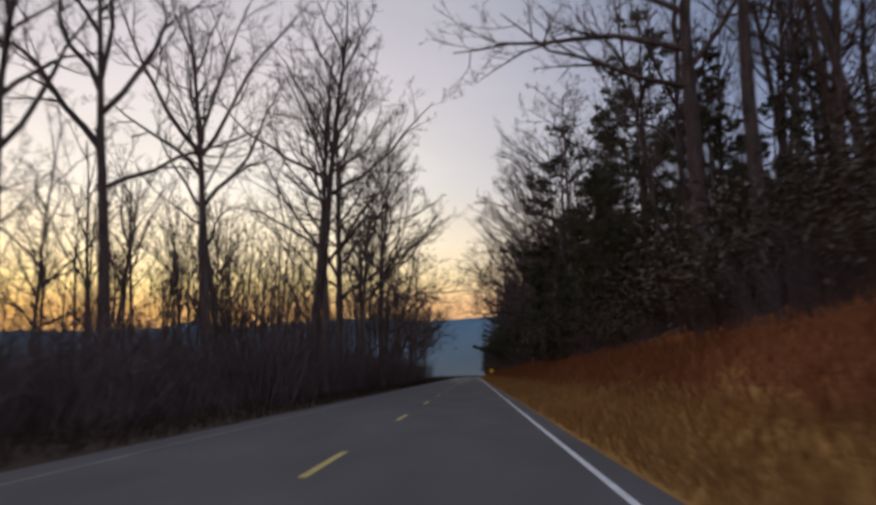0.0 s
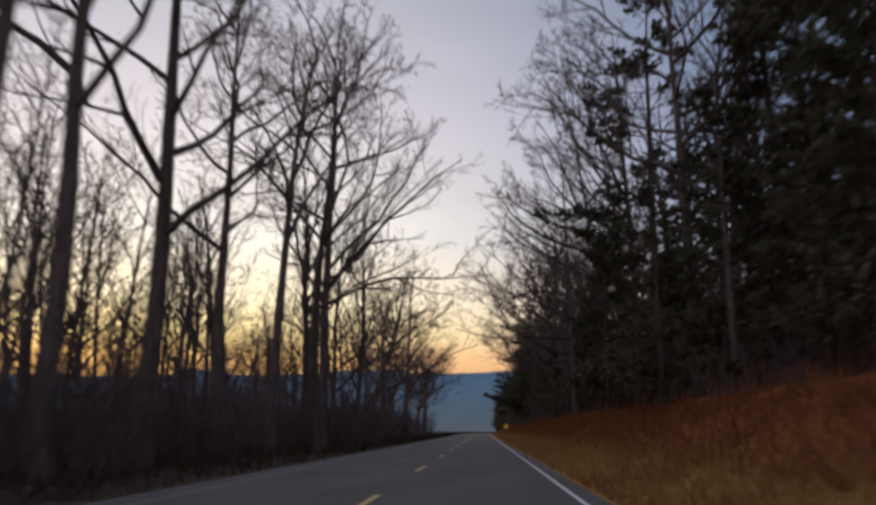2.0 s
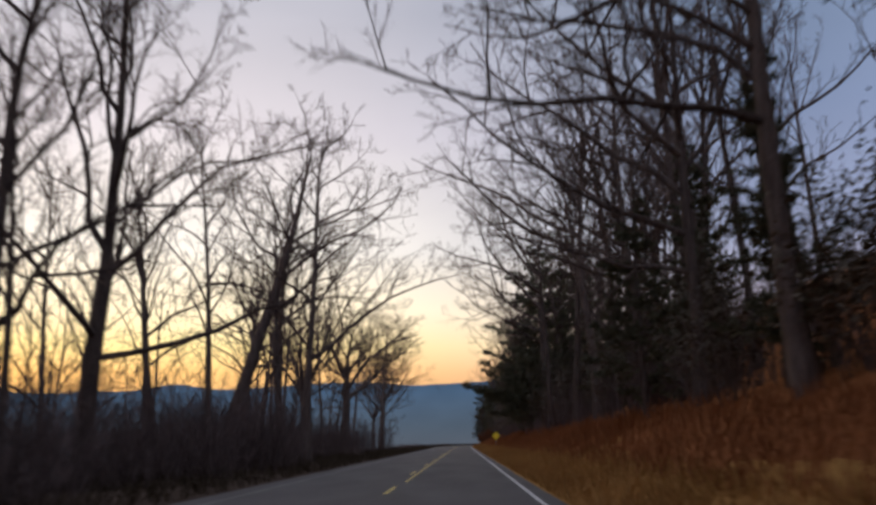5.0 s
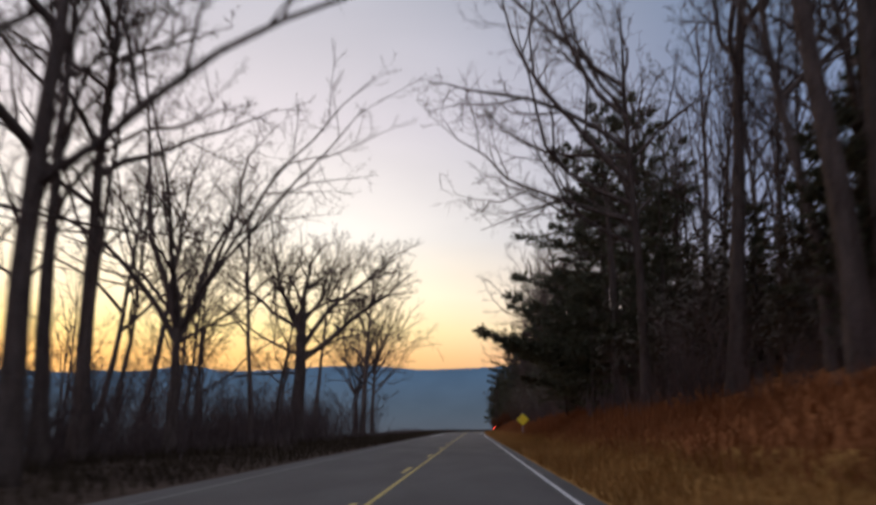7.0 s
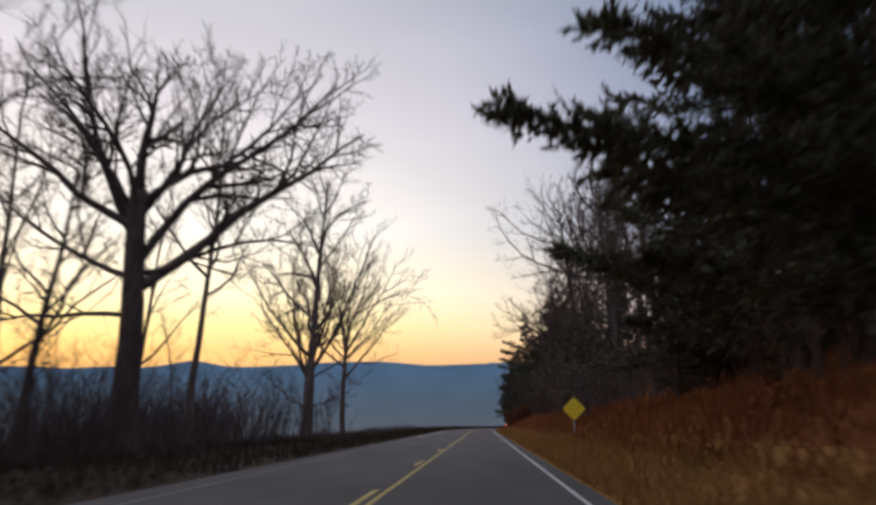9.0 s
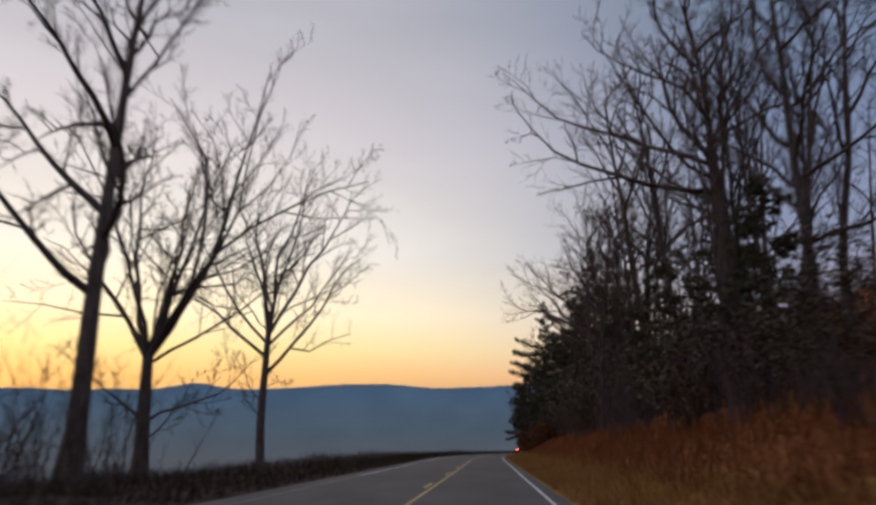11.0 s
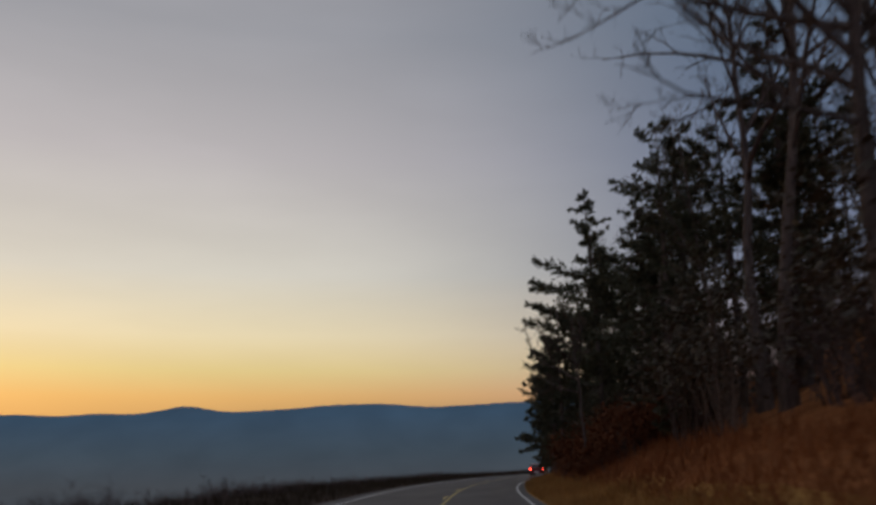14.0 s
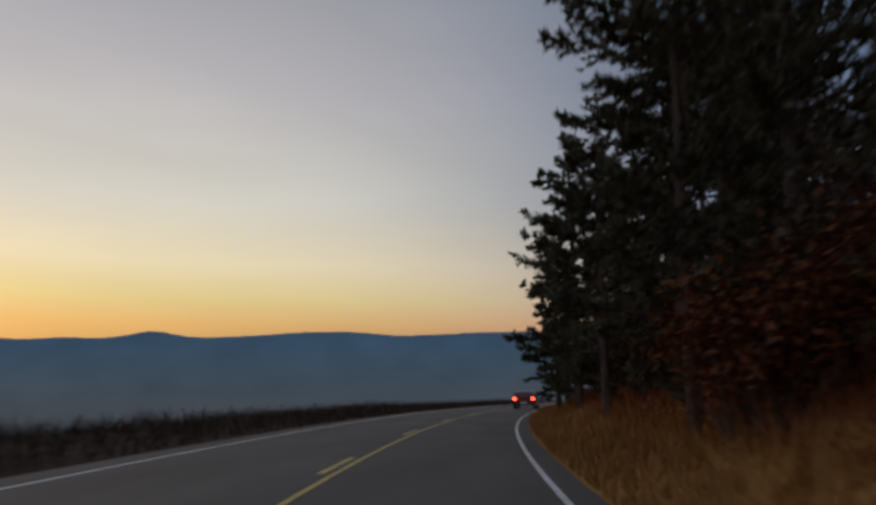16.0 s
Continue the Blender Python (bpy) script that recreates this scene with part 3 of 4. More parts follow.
# ---------------------------------------------------------------- single trees along the valley side
R = random.Random(11)
LONE = "solitary leafless tree with a low fork and spreading crown"
OAK = "broad old oak, leafless, with wide crooked limbs"
SLIM = "tall slim leafless roadside tree with a straight trunk"
HEROES = [
    # x, y, tree
    (-14.65, 244.0, bare_tree(101, 20.0, 0.32, limbs=[(6.1, 80, 36, 10.5, 0.14), (7.3, 262, 38, 10.5, 0.14), (8.6, 285, 58, 12.3, 0.15), (8.8, 95, 56, 12.3, 0.15), (9.2, 30, 70, 12.9, 0.15), (9.2, 160, 66, 11.7, 0.13),
        (8.0, 60, 48, 10.5, 0.11), (8.2, 245, 46, 11.1, 0.12), (9.4, 330, 62, 11.7, 0.13), (4.4, 265, 28, 3.6, 0.05), (3.2, 280, 45, 2.6, 0.05), (5.2, 100, 20, 2.2, 0.04)],
        first=0.45, leader=False, lean=(0.0, 0), side=(8, 7, 8), label=LONE, ratio=0.46, crook=0.03)),
    (-14.4, 224.1, bare_tree(102, 20.0, 0.38, limbs=[(5.2, 80, 58, 14, 0.13), (5.4, 50, 80, 14, 0.15), (5.2, 275, 38, 10, 0.13), (5.0, 95, 36, 8, 0.08), (5.4, 84, 33, 13, 0.12), (5.2, 88, 46, 13, 0.12), (5.3, 290, 66, 13, 0.14), (5.2, 180, 60, 11, 0.12),
        (5.4, 350, 62, 12, 0.15), (2.5, 88, 32, 6.0, 0.07), (1.9, 100, 18, 4.0, 0.05), (2.6, 265, 35, 5, 0.07)],
        first=0.26, leader=False, side=(8, 7, 8), label=OAK, ratio=0.46, crook=0.025, lean=(-0.07, 0), lift=0.11)),
    (-12.3, 213.5, bare_tree(103, 20.0, 0.36, crook=0.02, lean=(0.05, 0), first=0.26, number=14, spread=55, side=(7, 7, 7), label="leaning leafless tree on the valley side of the road")),
    (-14.0, 187.0, bare_tree(106, 13.6, 0.60, limbs=[(6.5, 75, 40, 12.5, 0.26), (10.0, 85, 8, 9.0, 0.16), (7.2, 82, 4, 8.0, 0.13), (9.0, 265, 35, 9, 0.2), (7.0, 280, 18, 8, 0.15),
        (9.0, 300, 52, 8.5, 0.17), (9.4, 60, 55, 8.5, 0.17), (9.2, 170, 55, 8, 0.15), (7.4, 78, 52, 12, 0.24), (8.5, 275, 48, 11, 0.2), (9.8, 95, 44, 8, 0.14), (5.5, 250, 10, 6.5, 0.12), (9.6, 250, 46, 8, 0.14)],
        first=0.72, leader=False, crowd=0, side=(10, 9, 8), label=OAK, ratio=0.5)),
    (-13.8, 193.6, bare_tree(107, 17.0, 0.22, lean=(0.0, 0.02), first=0.4, number=10, side=(6, 7, 7), label=SLIM)),
    (-14.0, 179.0, bare_tree(108, 11.0, 0.2, first=0.3, number=10, spread=55, side=(6, 7, 7), label="small crooked leafless tree at the wood's edge")),
    (-14.9, 175.7, bare_tree(109, 18.0, 0.22, first=0.42, number=10, spread=40, side=(6, 7, 7), label=SLIM)),
    (-13.6, 157.1, bare_tree(110, 20.0, 0.30, limbs=[(5.0, 86, 46, 17.5, 0.12), (5.6, 80, 68, 18, 0.13), (5.4, 88, 57, 17, 0.11), (5.4, 300, 80, 17, 0.16), (5.0, 265, 50, 11, 0.16), (5.6, 180, 65, 11, 0.16), (5.5, 20, 58, 12, 0.16), (5.0, 95, 22, 7, 0.09)],
        first=0.29, leader=False, side=(8, 7, 8), label="leafless tree forking low into long sweeping limbs", ratio=0.42)),
    (-13.8, 148.5, bare_tree(111, 21.0, 0.34, first=0.42, number=11, spread=52, side=(6, 7, 7), label=SLIM)),
    (-12.4, 143.2, bare_tree(112, 20.0, 0.28, first=0.35, number=11, spread=50, side=(6, 7, 7), label=SLIM)),
    (-15.0, 136.0, bare_tree(113, 22.0, 0.52, limbs=[(6.5, 82, 10, 7.5, 0.08), (9.5, 85, 42, 9.5, 0.13), (12.0, 86, 48, 10.5, 0.14), (13.0, 275, 50, 8, 0.12), (11.0, 262, 35, 7, 0.1), (14.5, 60, 60, 8, 0.12), (16.0, 300, 60, 7, 0.1),
        (17.5, 90, 65, 6, 0.09), (14.0, 20, 50, 7, 0.1), (14.5, 180, 50, 7, 0.1), (8.0, 270, 40, 6, 0.08)], crook=0.03, lean=(0.27, 0), first=0.4, lift=-0.05, side=(7, 7, 7), label="thick leaning leafless tree with arching limbs over the verge")),
    (-9.2, 135.5, bare_tree(114, 22.0, 0.29, first=0.26, number=15, spread=52, reach=0.40, side=(7, 8, 8), ratio=0.46, label="bushy leafless roadside tree with dense ascending branches")),
    (-11.6, 110.5, bare_tree(115, 22.0, 0.30, first=0.16, number=18, spread=54, reach=0.42, side=(7, 8, 8), label="bushy leafless roadside tree with dense ascending branches")),
    (-13.2, 107.5, bare_tree(157, 21.0, 0.27, first=0.18, number=16, spread=52, reach=0.42, side=(7, 7, 8), label="bushy leafless roadside tree with dense ascending branches")),
    (-13.5, 100.8, bare_tree(158, 17.0, 0.2, first=0.18, number=14, spread=45, reach=0.36, side=(6, 7, 7), label="bushy leafless roadside tree with dense ascending branches")),
    (-11.6, 87.5, bare_tree(116, 21.0, 0.27, limbs=[(8.6, 80, 48, 15, 0.16), (8.8, 86, 30, 12.5, 0.13), (8.0, 88, 20, 10, 0.1), (9.5, 95, 36, 12, 0.12), (8.0, 265, 60, 10, 0.15), (10, 320, 60, 8, 0.12), (11, 70, 60, 8, 0.12), (12, 250, 45, 7, 0.1), (13, 140, 50, 7, 0.1), (15, 60, 45, 6, 0.08), (16, 270, 50, 5, 0.07)], first=0.4, label=SLIM)),
    (-8.3, 76.2, bare_tree(117, 25.0, 0.29, first=0.38, number=12, spread=55, side=(6, 7, 7), lean=(0.0, 0.01), label=SLIM, leaves=350)),
    (-9.6, 70.3, bare_tree(118, 21.0, 0.28, first=0.45, number=10, spread=50, side=(6, 7, 7), lean=(0.03, 0), label=SLIM)),
    (-10.6, 65.6, bare_tree(119, 22.0, 0.27, first=0.36, number=10, spread=58, side=(6, 7, 7), label=SLIM)),
    (-7.9, 72.9, bare_tree(120, 23.0, 0.22, first=0.28, number=13, spread=62, side=(6, 7, 7), label="leafless tree with level branches and fine twigs", leaves=300)),
    (-9.3, 45.8, bare_tree(121, 22.0, 0.24, first=0.38, number=12, spread=50, side=(6, 6, 7), label=SLIM)),
    (-8.9, 49.1, bare_tree(122, 22.0, 0.27, lean=(0.03, 0), first=0.34, number=12, spread=45, side=(6, 6, 7), label=SLIM)),
    (-9.0, 54.4, bare_tree(123, 23.0, 0.31, first=0.26, number=14, spread=52, side=(6, 7, 7), lean=(0.02, 0), label=SLIM, leaves=350)),
    (-8.0, 39.8, bare_tree(124, 22.0, 0.27, first=0.4, number=11, spread=45, side=(6, 7, 7), label=SLIM)),
    (-12.5, 37.1, bare_tree(125, 21.0, 0.29, limbs=[(9.5, 70, 42, 8, 0.13), (11, 275, 45, 8, 0.13), (12, 40, 60, 9, 0.14), (12.2, 250, 62, 9, 0.14), (13, 110, 60, 8, 0.12), (14, 300, 55, 7, 0.1), (8.6, 265, 15, 5, 0.07), (16, 60, 60, 6, 0.08), (17, 230, 55, 5, 0.07)], first=0.42, label=SLIM)),
    (-14.5, 31.0, bare_tree(126, 22.0, 0.34, limbs=[(9.3, 80, 12, 8, 0.11), (11, 275, 48, 9, 0.17), (12.5, 60, 50, 9, 0.16), (13.5, 300, 60, 9, 0.14), (14, 100, 55, 8, 0.13), (16, 250, 50, 7, 0.1), (17, 30, 55, 6, 0.09)], first=0.42, label=SLIM)),
    (-17.5, 26.5, bare_tree(127, 22.0, 0.33, first=0.45, number=10, spread=50, side=(6, 6, 7), label=SLIM)),
    (-22.0, 39.8, bare_tree(128, 13.0, 0.2, first=0.36, number=10, spread=60, side=(6, 6, 7), label="small crooked leafless tree at the wood's edge")),
]
for x, y, tree in HEROES:
    tagged(place(tree, x, y), group="trees along the valley side")
# right-hand single trees
BANKTREE = "tall leafless tree with a dark trunk on the bank"
RIGHT_HEROES = [
    (8.8, 66.5, bare_tree(164, 24.0, 0.26, first=0.36, number=17, spread=64, reach=0.36, lean=(-0.03, 0), side=(7, 8, 8), label=BANKTREE)),
    (9.2, 29.2, bare_tree(140, 24.0, 0.42, limbs=[(9.5, 268, 14, 8.5, 0.13), (11.0, 280, 24, 10, 0.15), (10.2, 85, 40, 8, 0.13), (12.5, 258, 35, 9, 0.14), (13.5, 60, 50, 8, 0.12), (15, 290, 55, 8, 0.12), (17, 200, 55, 6, 0.1)],
        first=0.42, lean=(-0.05, 0), side=(7, 7, 7), label=BANKTREE)),
    (11.0, 43.8, bare_tree(141, 22.0, 0.2, first=0.35, number=12, spread=55, side=(6, 7, 7), label=BANKTREE)),
    (9.6, 87.5, bare_tree(153, 21.0, 0.24, first=0.35, number=13, spread=60, lean=(-0.05, 0), side=(7, 7, 7), label=BANKTREE)),
    (8.2, 112.7, bare_tree(154, 19.0, 0.26, limbs=[(6.0, 268, 14, 11.0, 0.13), (7.5, 274, 26, 11.0, 0.14), (9.0, 262, 36, 10, 0.13), (10.5, 280, 44, 9.5, 0.12), (4.6, 270, 8, 8, 0.1), (8.5, 85, 45, 8, 0.12), (11.5, 60, 50, 7, 0.1), (12.5, 268, 50, 8, 0.1), (13.5, 300, 55, 6, 0.08), (9.6, 200, 50, 7, 0.09)],
        first=0.4, lean=(-0.02, 0), side=(7, 8, 8), label=BANKTREE)),
    (8.0, 103.4, bare_tree(159, 24.0, 0.28, limbs=[(6.5 + 0.95 * i, 245 + (i * 37) % 55, 12 + (i * 29) % 38, 10.5 - 0.35 * i, 0.13 - 0.005 * i) for i in range(14)], first=0.4, lean=(-0.05, 0), side=(6, 7, 8), label=BANKTREE)),
    (8.6, 124.7, bare_tree(160, 22.0, 0.24, limbs=[(6.0 + 0.95 * i, 240 + (i * 41) % 60, 14 + (i * 23) % 40, 9.5 - 0.35 * i, 0.12 - 0.005 * i) for i in range(13)], first=0.4, lean=(-0.04, 0), side=(6, 7, 8), label=BANKTREE)),
    (9.2, 80.9, bare_tree(161, 24.0, 0.26, limbs=[(9.0 + 0.95 * i, 245 + (i * 37) % 50, 20 + (i * 29) % 35, 9.5 - 0.35 * i, 0.12 - 0.005 * i) for i in range(13)], first=0.45, lean=(-0.04, 0), side=(6, 7, 8), label=BANKTREE)),
    (9.4, 174.4, bare_tree(162, 19.0, 0.26, limbs=[(12.6, 268, -24, 8.5, 0.15), (12.0, 274, -2, 11.0, 0.13), (13.4, 264, 12, 11.0, 0.12), (11.0, 280, -8, 8.0, 0.1), (14.2, 270, 30, 9.0, 0.1), (10.5, 80, 45, 7, 0.1), (15, 200, 50, 6, 0.08), (9.5, 262, 5, 7.0, 0.09)], first=0.5, side=(7, 8, 8), label=BANKTREE)),
    (9.5, 198.9, bare_tree(155, 14.0, 0.2, first=0.25, number=14, spread=64, lean=(-0.04, 0), side=(7, 7, 7), label=BANKTREE)),
    (9.8, 212.2, bare_tree(156, 16.0, 0.22, first=0.25, number=14, spread=62, lean=(-0.03, 0), side=(7, 7, 7), label=BANKTREE)),
    (10.6, 26.5, bare_tree(142, 24.0, 0.36, first=0.5, number=9, spread=45, side=(6, 6, 7), label=BANKTREE)),
    (9.0, 96.8, bare_tree(143, 23.0, 0.32, limbs=[(12, 268, 36, 10, 0.15), (13.5, 275, 24, 9.5, 0.13), (11, 80, 45, 8, 0.14), (15, 255, 42, 8.5, 0.12), (10, 272, 26, 9, 0.12), (7.6, 264, 18, 8, 0.11), (16, 60, 50, 7, 0.1), (17, 300, 50, 7, 0.1), (9, 270, 25, 6, 0.1), (19, 200, 55, 5, 0.08)], first=0.4, label=BANKTREE)),
    (8.8, 138.0, bare_tree(144, 22.0, 0.34, limbs=[(10.6, 268, 8, 13.0, 0.17), (11.8, 274, 22, 12.5, 0.15), (10, 90, 45, 8, 0.14), (14, 300, 55, 8, 0.13), (15, 60, 55, 7, 0.1), (13.5, 250, 30, 8, 0.12), (16.5, 200, 55, 6, 0.09)], first=0.5, label=BANKTREE)),
    (8.3, 145.9, bare_tree(145, 23.0, 0.30, first=0.42, number=11, spread=50, lean=(0.02, 0), side=(6, 7, 7), label=BANKTREE)),
    (10.0, 139.2, bare_tree(146, 24.0, 0.33, first=0.55, number=9, spread=45, side=(6, 6, 7), label=BANKTREE)),
    (7.7, 156.5, bare_tree(147, 20.0, 0.24, limbs=[(10.0, 268, 22, 13, 0.15), (11.5, 275, 34, 12.5, 0.14), (9, 280, 12, 11.5, 0.12), (13, 262, 30, 12, 0.13), (7.2, 268, 16, 9, 0.1), (11.2, 290, 8, 10, 0.1), (14.5, 270, 36, 11, 0.11), (8.2, 262, 28, 11, 0.11), (11, 80, 50, 7, 0.1), (13, 250, 50, 7, 0.1), (14, 300, 55, 6, 0.09), (15, 60, 60, 6, 0.08), (8, 255, 25, 5, 0.08)], first=0.4, label=BANKTREE)),
    (12.2, 226.8, bare_tree(148, 21.0, 0.33, first=0.5, number=9, spread=48, lean=(-0.05, 0), side=(6, 6, 7), label=BANKTREE)),
    (12.5, 230.7, bare_tree(149, 21.0, 0.30, limbs=[(10.4, 268, 10, 12.5, 0.16), (12, 275, 30, 12, 0.14), (11.2, 262, 2, 10, 0.11), (13, 80, 50, 8, 0.12), (14.5, 260, 55, 8, 0.12), (16, 300, 60, 6, 0.1), (10, 285, 20, 8, 0.11)], first=0.5, lean=(-0.06, 0), label=BANKTREE)),
    (7.6, 243.3, bare_tree(150, 15.0, 0.18, first=0.25, number=14, spread=62, lean=(-0.08, 0), side=(7, 7, 7), label="leafless tree leaning out over the road bank")),
    (8.8, 258.6, bare_tree(151, 17.0, 0.26, limbs=[(8.2, 276, 18, 8.0, 0.12), (6.8, 272, 22, 7.5, 0.11), (8.5, 290, 50, 8, 0.13), (7.5, 262, 38, 8, 0.12), (9, 250, 60, 8, 0.12), (8, 80, 55, 7, 0.11), (10, 310, 60, 7, 0.1), (6, 280, 15, 5.5, 0.08), (10.5, 60, 65, 6, 0.09)], first=0.45, lean=(-0.03, 0), label="leafless tree leaning out over the road bank")),
    (4.9, 280.5, bare_tree(163, 8.0, 0.10, limbs=[(4.4, 272, 28, 3.4, 0.05), (5.2, 266, 38, 3.2, 0.045), (3.8, 280, 14, 2.6, 0.04), (5.6, 60, 50, 2.2, 0.04), (5.0, 160, 45, 2.4, 0.04)], first=0.55, side=(6, 6, 5), label="thin leafless tree leaning out beside the conifers")),
    (10.2, 269.2, bare_tree(152, 22.0, 0.28, first=0.4, number=10, spread=58, lean=(0, 0), side=(6, 7, 7), label=BANKTREE)),
]
for x, y, tree in RIGHT_HEROES:
    tagged(place(tree, x, y), group="trees on the bank")

# ---------------------------------------------------------------- conifers
CEDAR = "dense dark conifer clothed to the ground at the bank"
PINE = "dark pine with level tufted limbs above the bank"
CONIFERS = [
    (11.5, 63.7, conifer(201, 20.0, 0.26, "cedar", CEDAR, fine=0.72)),
    (8.4, 168.4, conifer(202, 19.0, 0.34, "pine", PINE, long=((3.3, 268, 0, 8.4), (2.0, 269, 2, 7.4), (4.4, 262, 4, 6.5), (2.8, 276, 0, 6.0), (5.4, 280, 5, 6.5), (1.2, 265, 3, 5.5), (3.6, 270, -3, 6.5), (6.4, 268, 3, 6.0)), fine=0.7)),
    (7.5, 296.4, conifer(203, 18.5, 0.28, "cedar", CEDAR, long=((7.0, 280, 2, 4.2), (8.0, 265, 5, 4.8), (9.3, 272, 8, 4.6), (10.5, 260, 10, 4.4), (12.0, 270, 12, 4.2), (8.8, 290, 6, 4.4), (11.2, 282, 8, 4.3)), fine=0.6)),
    (9.0, 74.3, conifer(204, 22.0, 0.32, "pine", PINE, fine=0.66)),
    (4.7, 289.8, conifer(205, 10.0, 0.16, "cedar", "bushy young conifer at the inside of the bend", fine=0.52)),
]
for x, y, tree in CONIFERS:
    tagged(place(tree, x, y, sink=0.2), group="conifers on the bank")
C = [t for _, _, t in CONIFERS]
for k, x, y, size in [(0, 9.2, 54.4, 0.5), (3, 12.0, 51.7, 1.0), (3, 13.5, 61.0, 0.9), (0, 14.0, 43.8, 0.8), (4, 12.5, 34.5, 0.8), (4, 14.5, 39.8, 0.9), (4, 10.8, 37.1, 0.6), (4, 9.5, 50.4, 0.9), (4, 11.0, 45.1, 0.9), (0, 11.5, 56.4, 0.5), (4, 9.5, 228.1, 0.9), (4, 11.5, 222.1, 1.0), (3, 10.8, 98.1, 0.7), (4, 8.0, 47.7, 1.0), (4, 8.2, 59.7, 1.1), (4, 7.2, 66.3, 1.0), (4, 7.4, 82.2, 1.1), (0, 8.6, 106.1, 0.5), (4, 7.2, 116.7, 0.9), (0, 11, 122.0, 0.6), (0, 8.5, 92.8, 0.6),
                      (0, 8.6, 161.1, 0.42), (4, 6.8, 167.1, 0.8), (3, 11.0, 173.7, 0.95), (1, 10.0, 180.3, 0.9), (0, 8.0, 173.7, 0.5), (4, 7.2, 184.3, 0.8), (0, 9.5, 191.0, 0.5),
                      (4, 7.6, 274.5, 0.7), (3, 9.6, 282.5, 0.75), (2, 12.0, 302.3, 1.0), (4, 5.0, 299.7, 1.0), (4, 5.5, 308.3, 1.2), (4, 6.6, 316.3, 1.2), (2, 7.0, 291.1, 0.8), (4, 6.2, 284.4, 0.6), (3, 7.2, 313.0, 0.63), (2, 10.0, 310.3, 0.8), (3, 13.0, 293.1, 0.9), (4, 10.6, 326.2, 1.2),
                      (2, 15.0, 313.0, 1.0), (4, 13.6, 334.2, 1.3), (4, 6.4, 322.0, 1.15), (4, 7.6, 327.5, 1.0), (2, 19.0, 347.4, 0.9), (3, 12.0, 279.8, 0.7), (2, 16.5, 283.8, 0.9), (2, 13.5, 275.8, 1.0), (2, 11.5, 287.1, 0.85),
                      (0, 10.8, 165.8, 0.6), (3, 9.2, 177.7, 0.8), (0, 12.4, 183.0, 0.75),
                      (3, 14.5, 189.6, 0.9), (0, 9.0, 184.3, 0.6), (0, 13.5, 236.0, 0.6), (4, 8.6, 233.4, 0.75), (4, 8.4, 252.0, 0.75), (0, 12.8, 249.3, 0.6), (4, 9.8, 217.5, 0.85), (0, 13.0, 209.5, 0.55)]:
    another(C[k], x, y, R.uniform(0, 360), size * R.uniform(0.95, 1.05), 0.2, "conifers on the bank")

# ---------------------------------------------------------------- woods behind
WOODS = "slender leafless woodland tree with a grey-brown trunk"
KINDS = [merged_tree(301, 21, 0.24, first=0.40, number=10, spread=44, side=(5, 5, 4), label=WOODS, thin=0.013),
         merged_tree(302, 18, 0.19, first=0.32, number=10, spread=50, side=(5, 5, 4), label=WOODS, thin=0.013),
         merged_tree(303, 23, 0.30, first=0.45, number=9, spread=48, side=(5, 5, 4), label=WOODS, thin=0.013),
         merged_tree(304, 15, 0.15, first=0.28, number=10, spread=45, side=(4, 5, 4), label=WOODS, thin=0.013),
         merged_tree(305, 12, 0.12, first=0.22, number=10, spread=42, side=(4, 5, 4), label=WOODS, thin=0.012),
         merged_tree(306, 22, 0.22, first=0.30, number=9, spread=45, side=(4, 4, 4), label=WOODS, thin=0.020),
         merged_tree(307, 19, 0.18, first=0.25, number=9, spread=48, side=(4, 4, 4), label=WOODS, thin=0.020)]
FIRST = set()


def wood_tree(k, x, y, size, sink=0.0):
    if k not in FIRST:
        FIRST.add(k)
        tagged(place(KINDS[k], x, y, R.uniform(0, 360), size, sink), group="woods beside the road")
    else:
        another(KINDS[k], x, y, R.uniform(0, 360), size, sink, "woods beside the road")


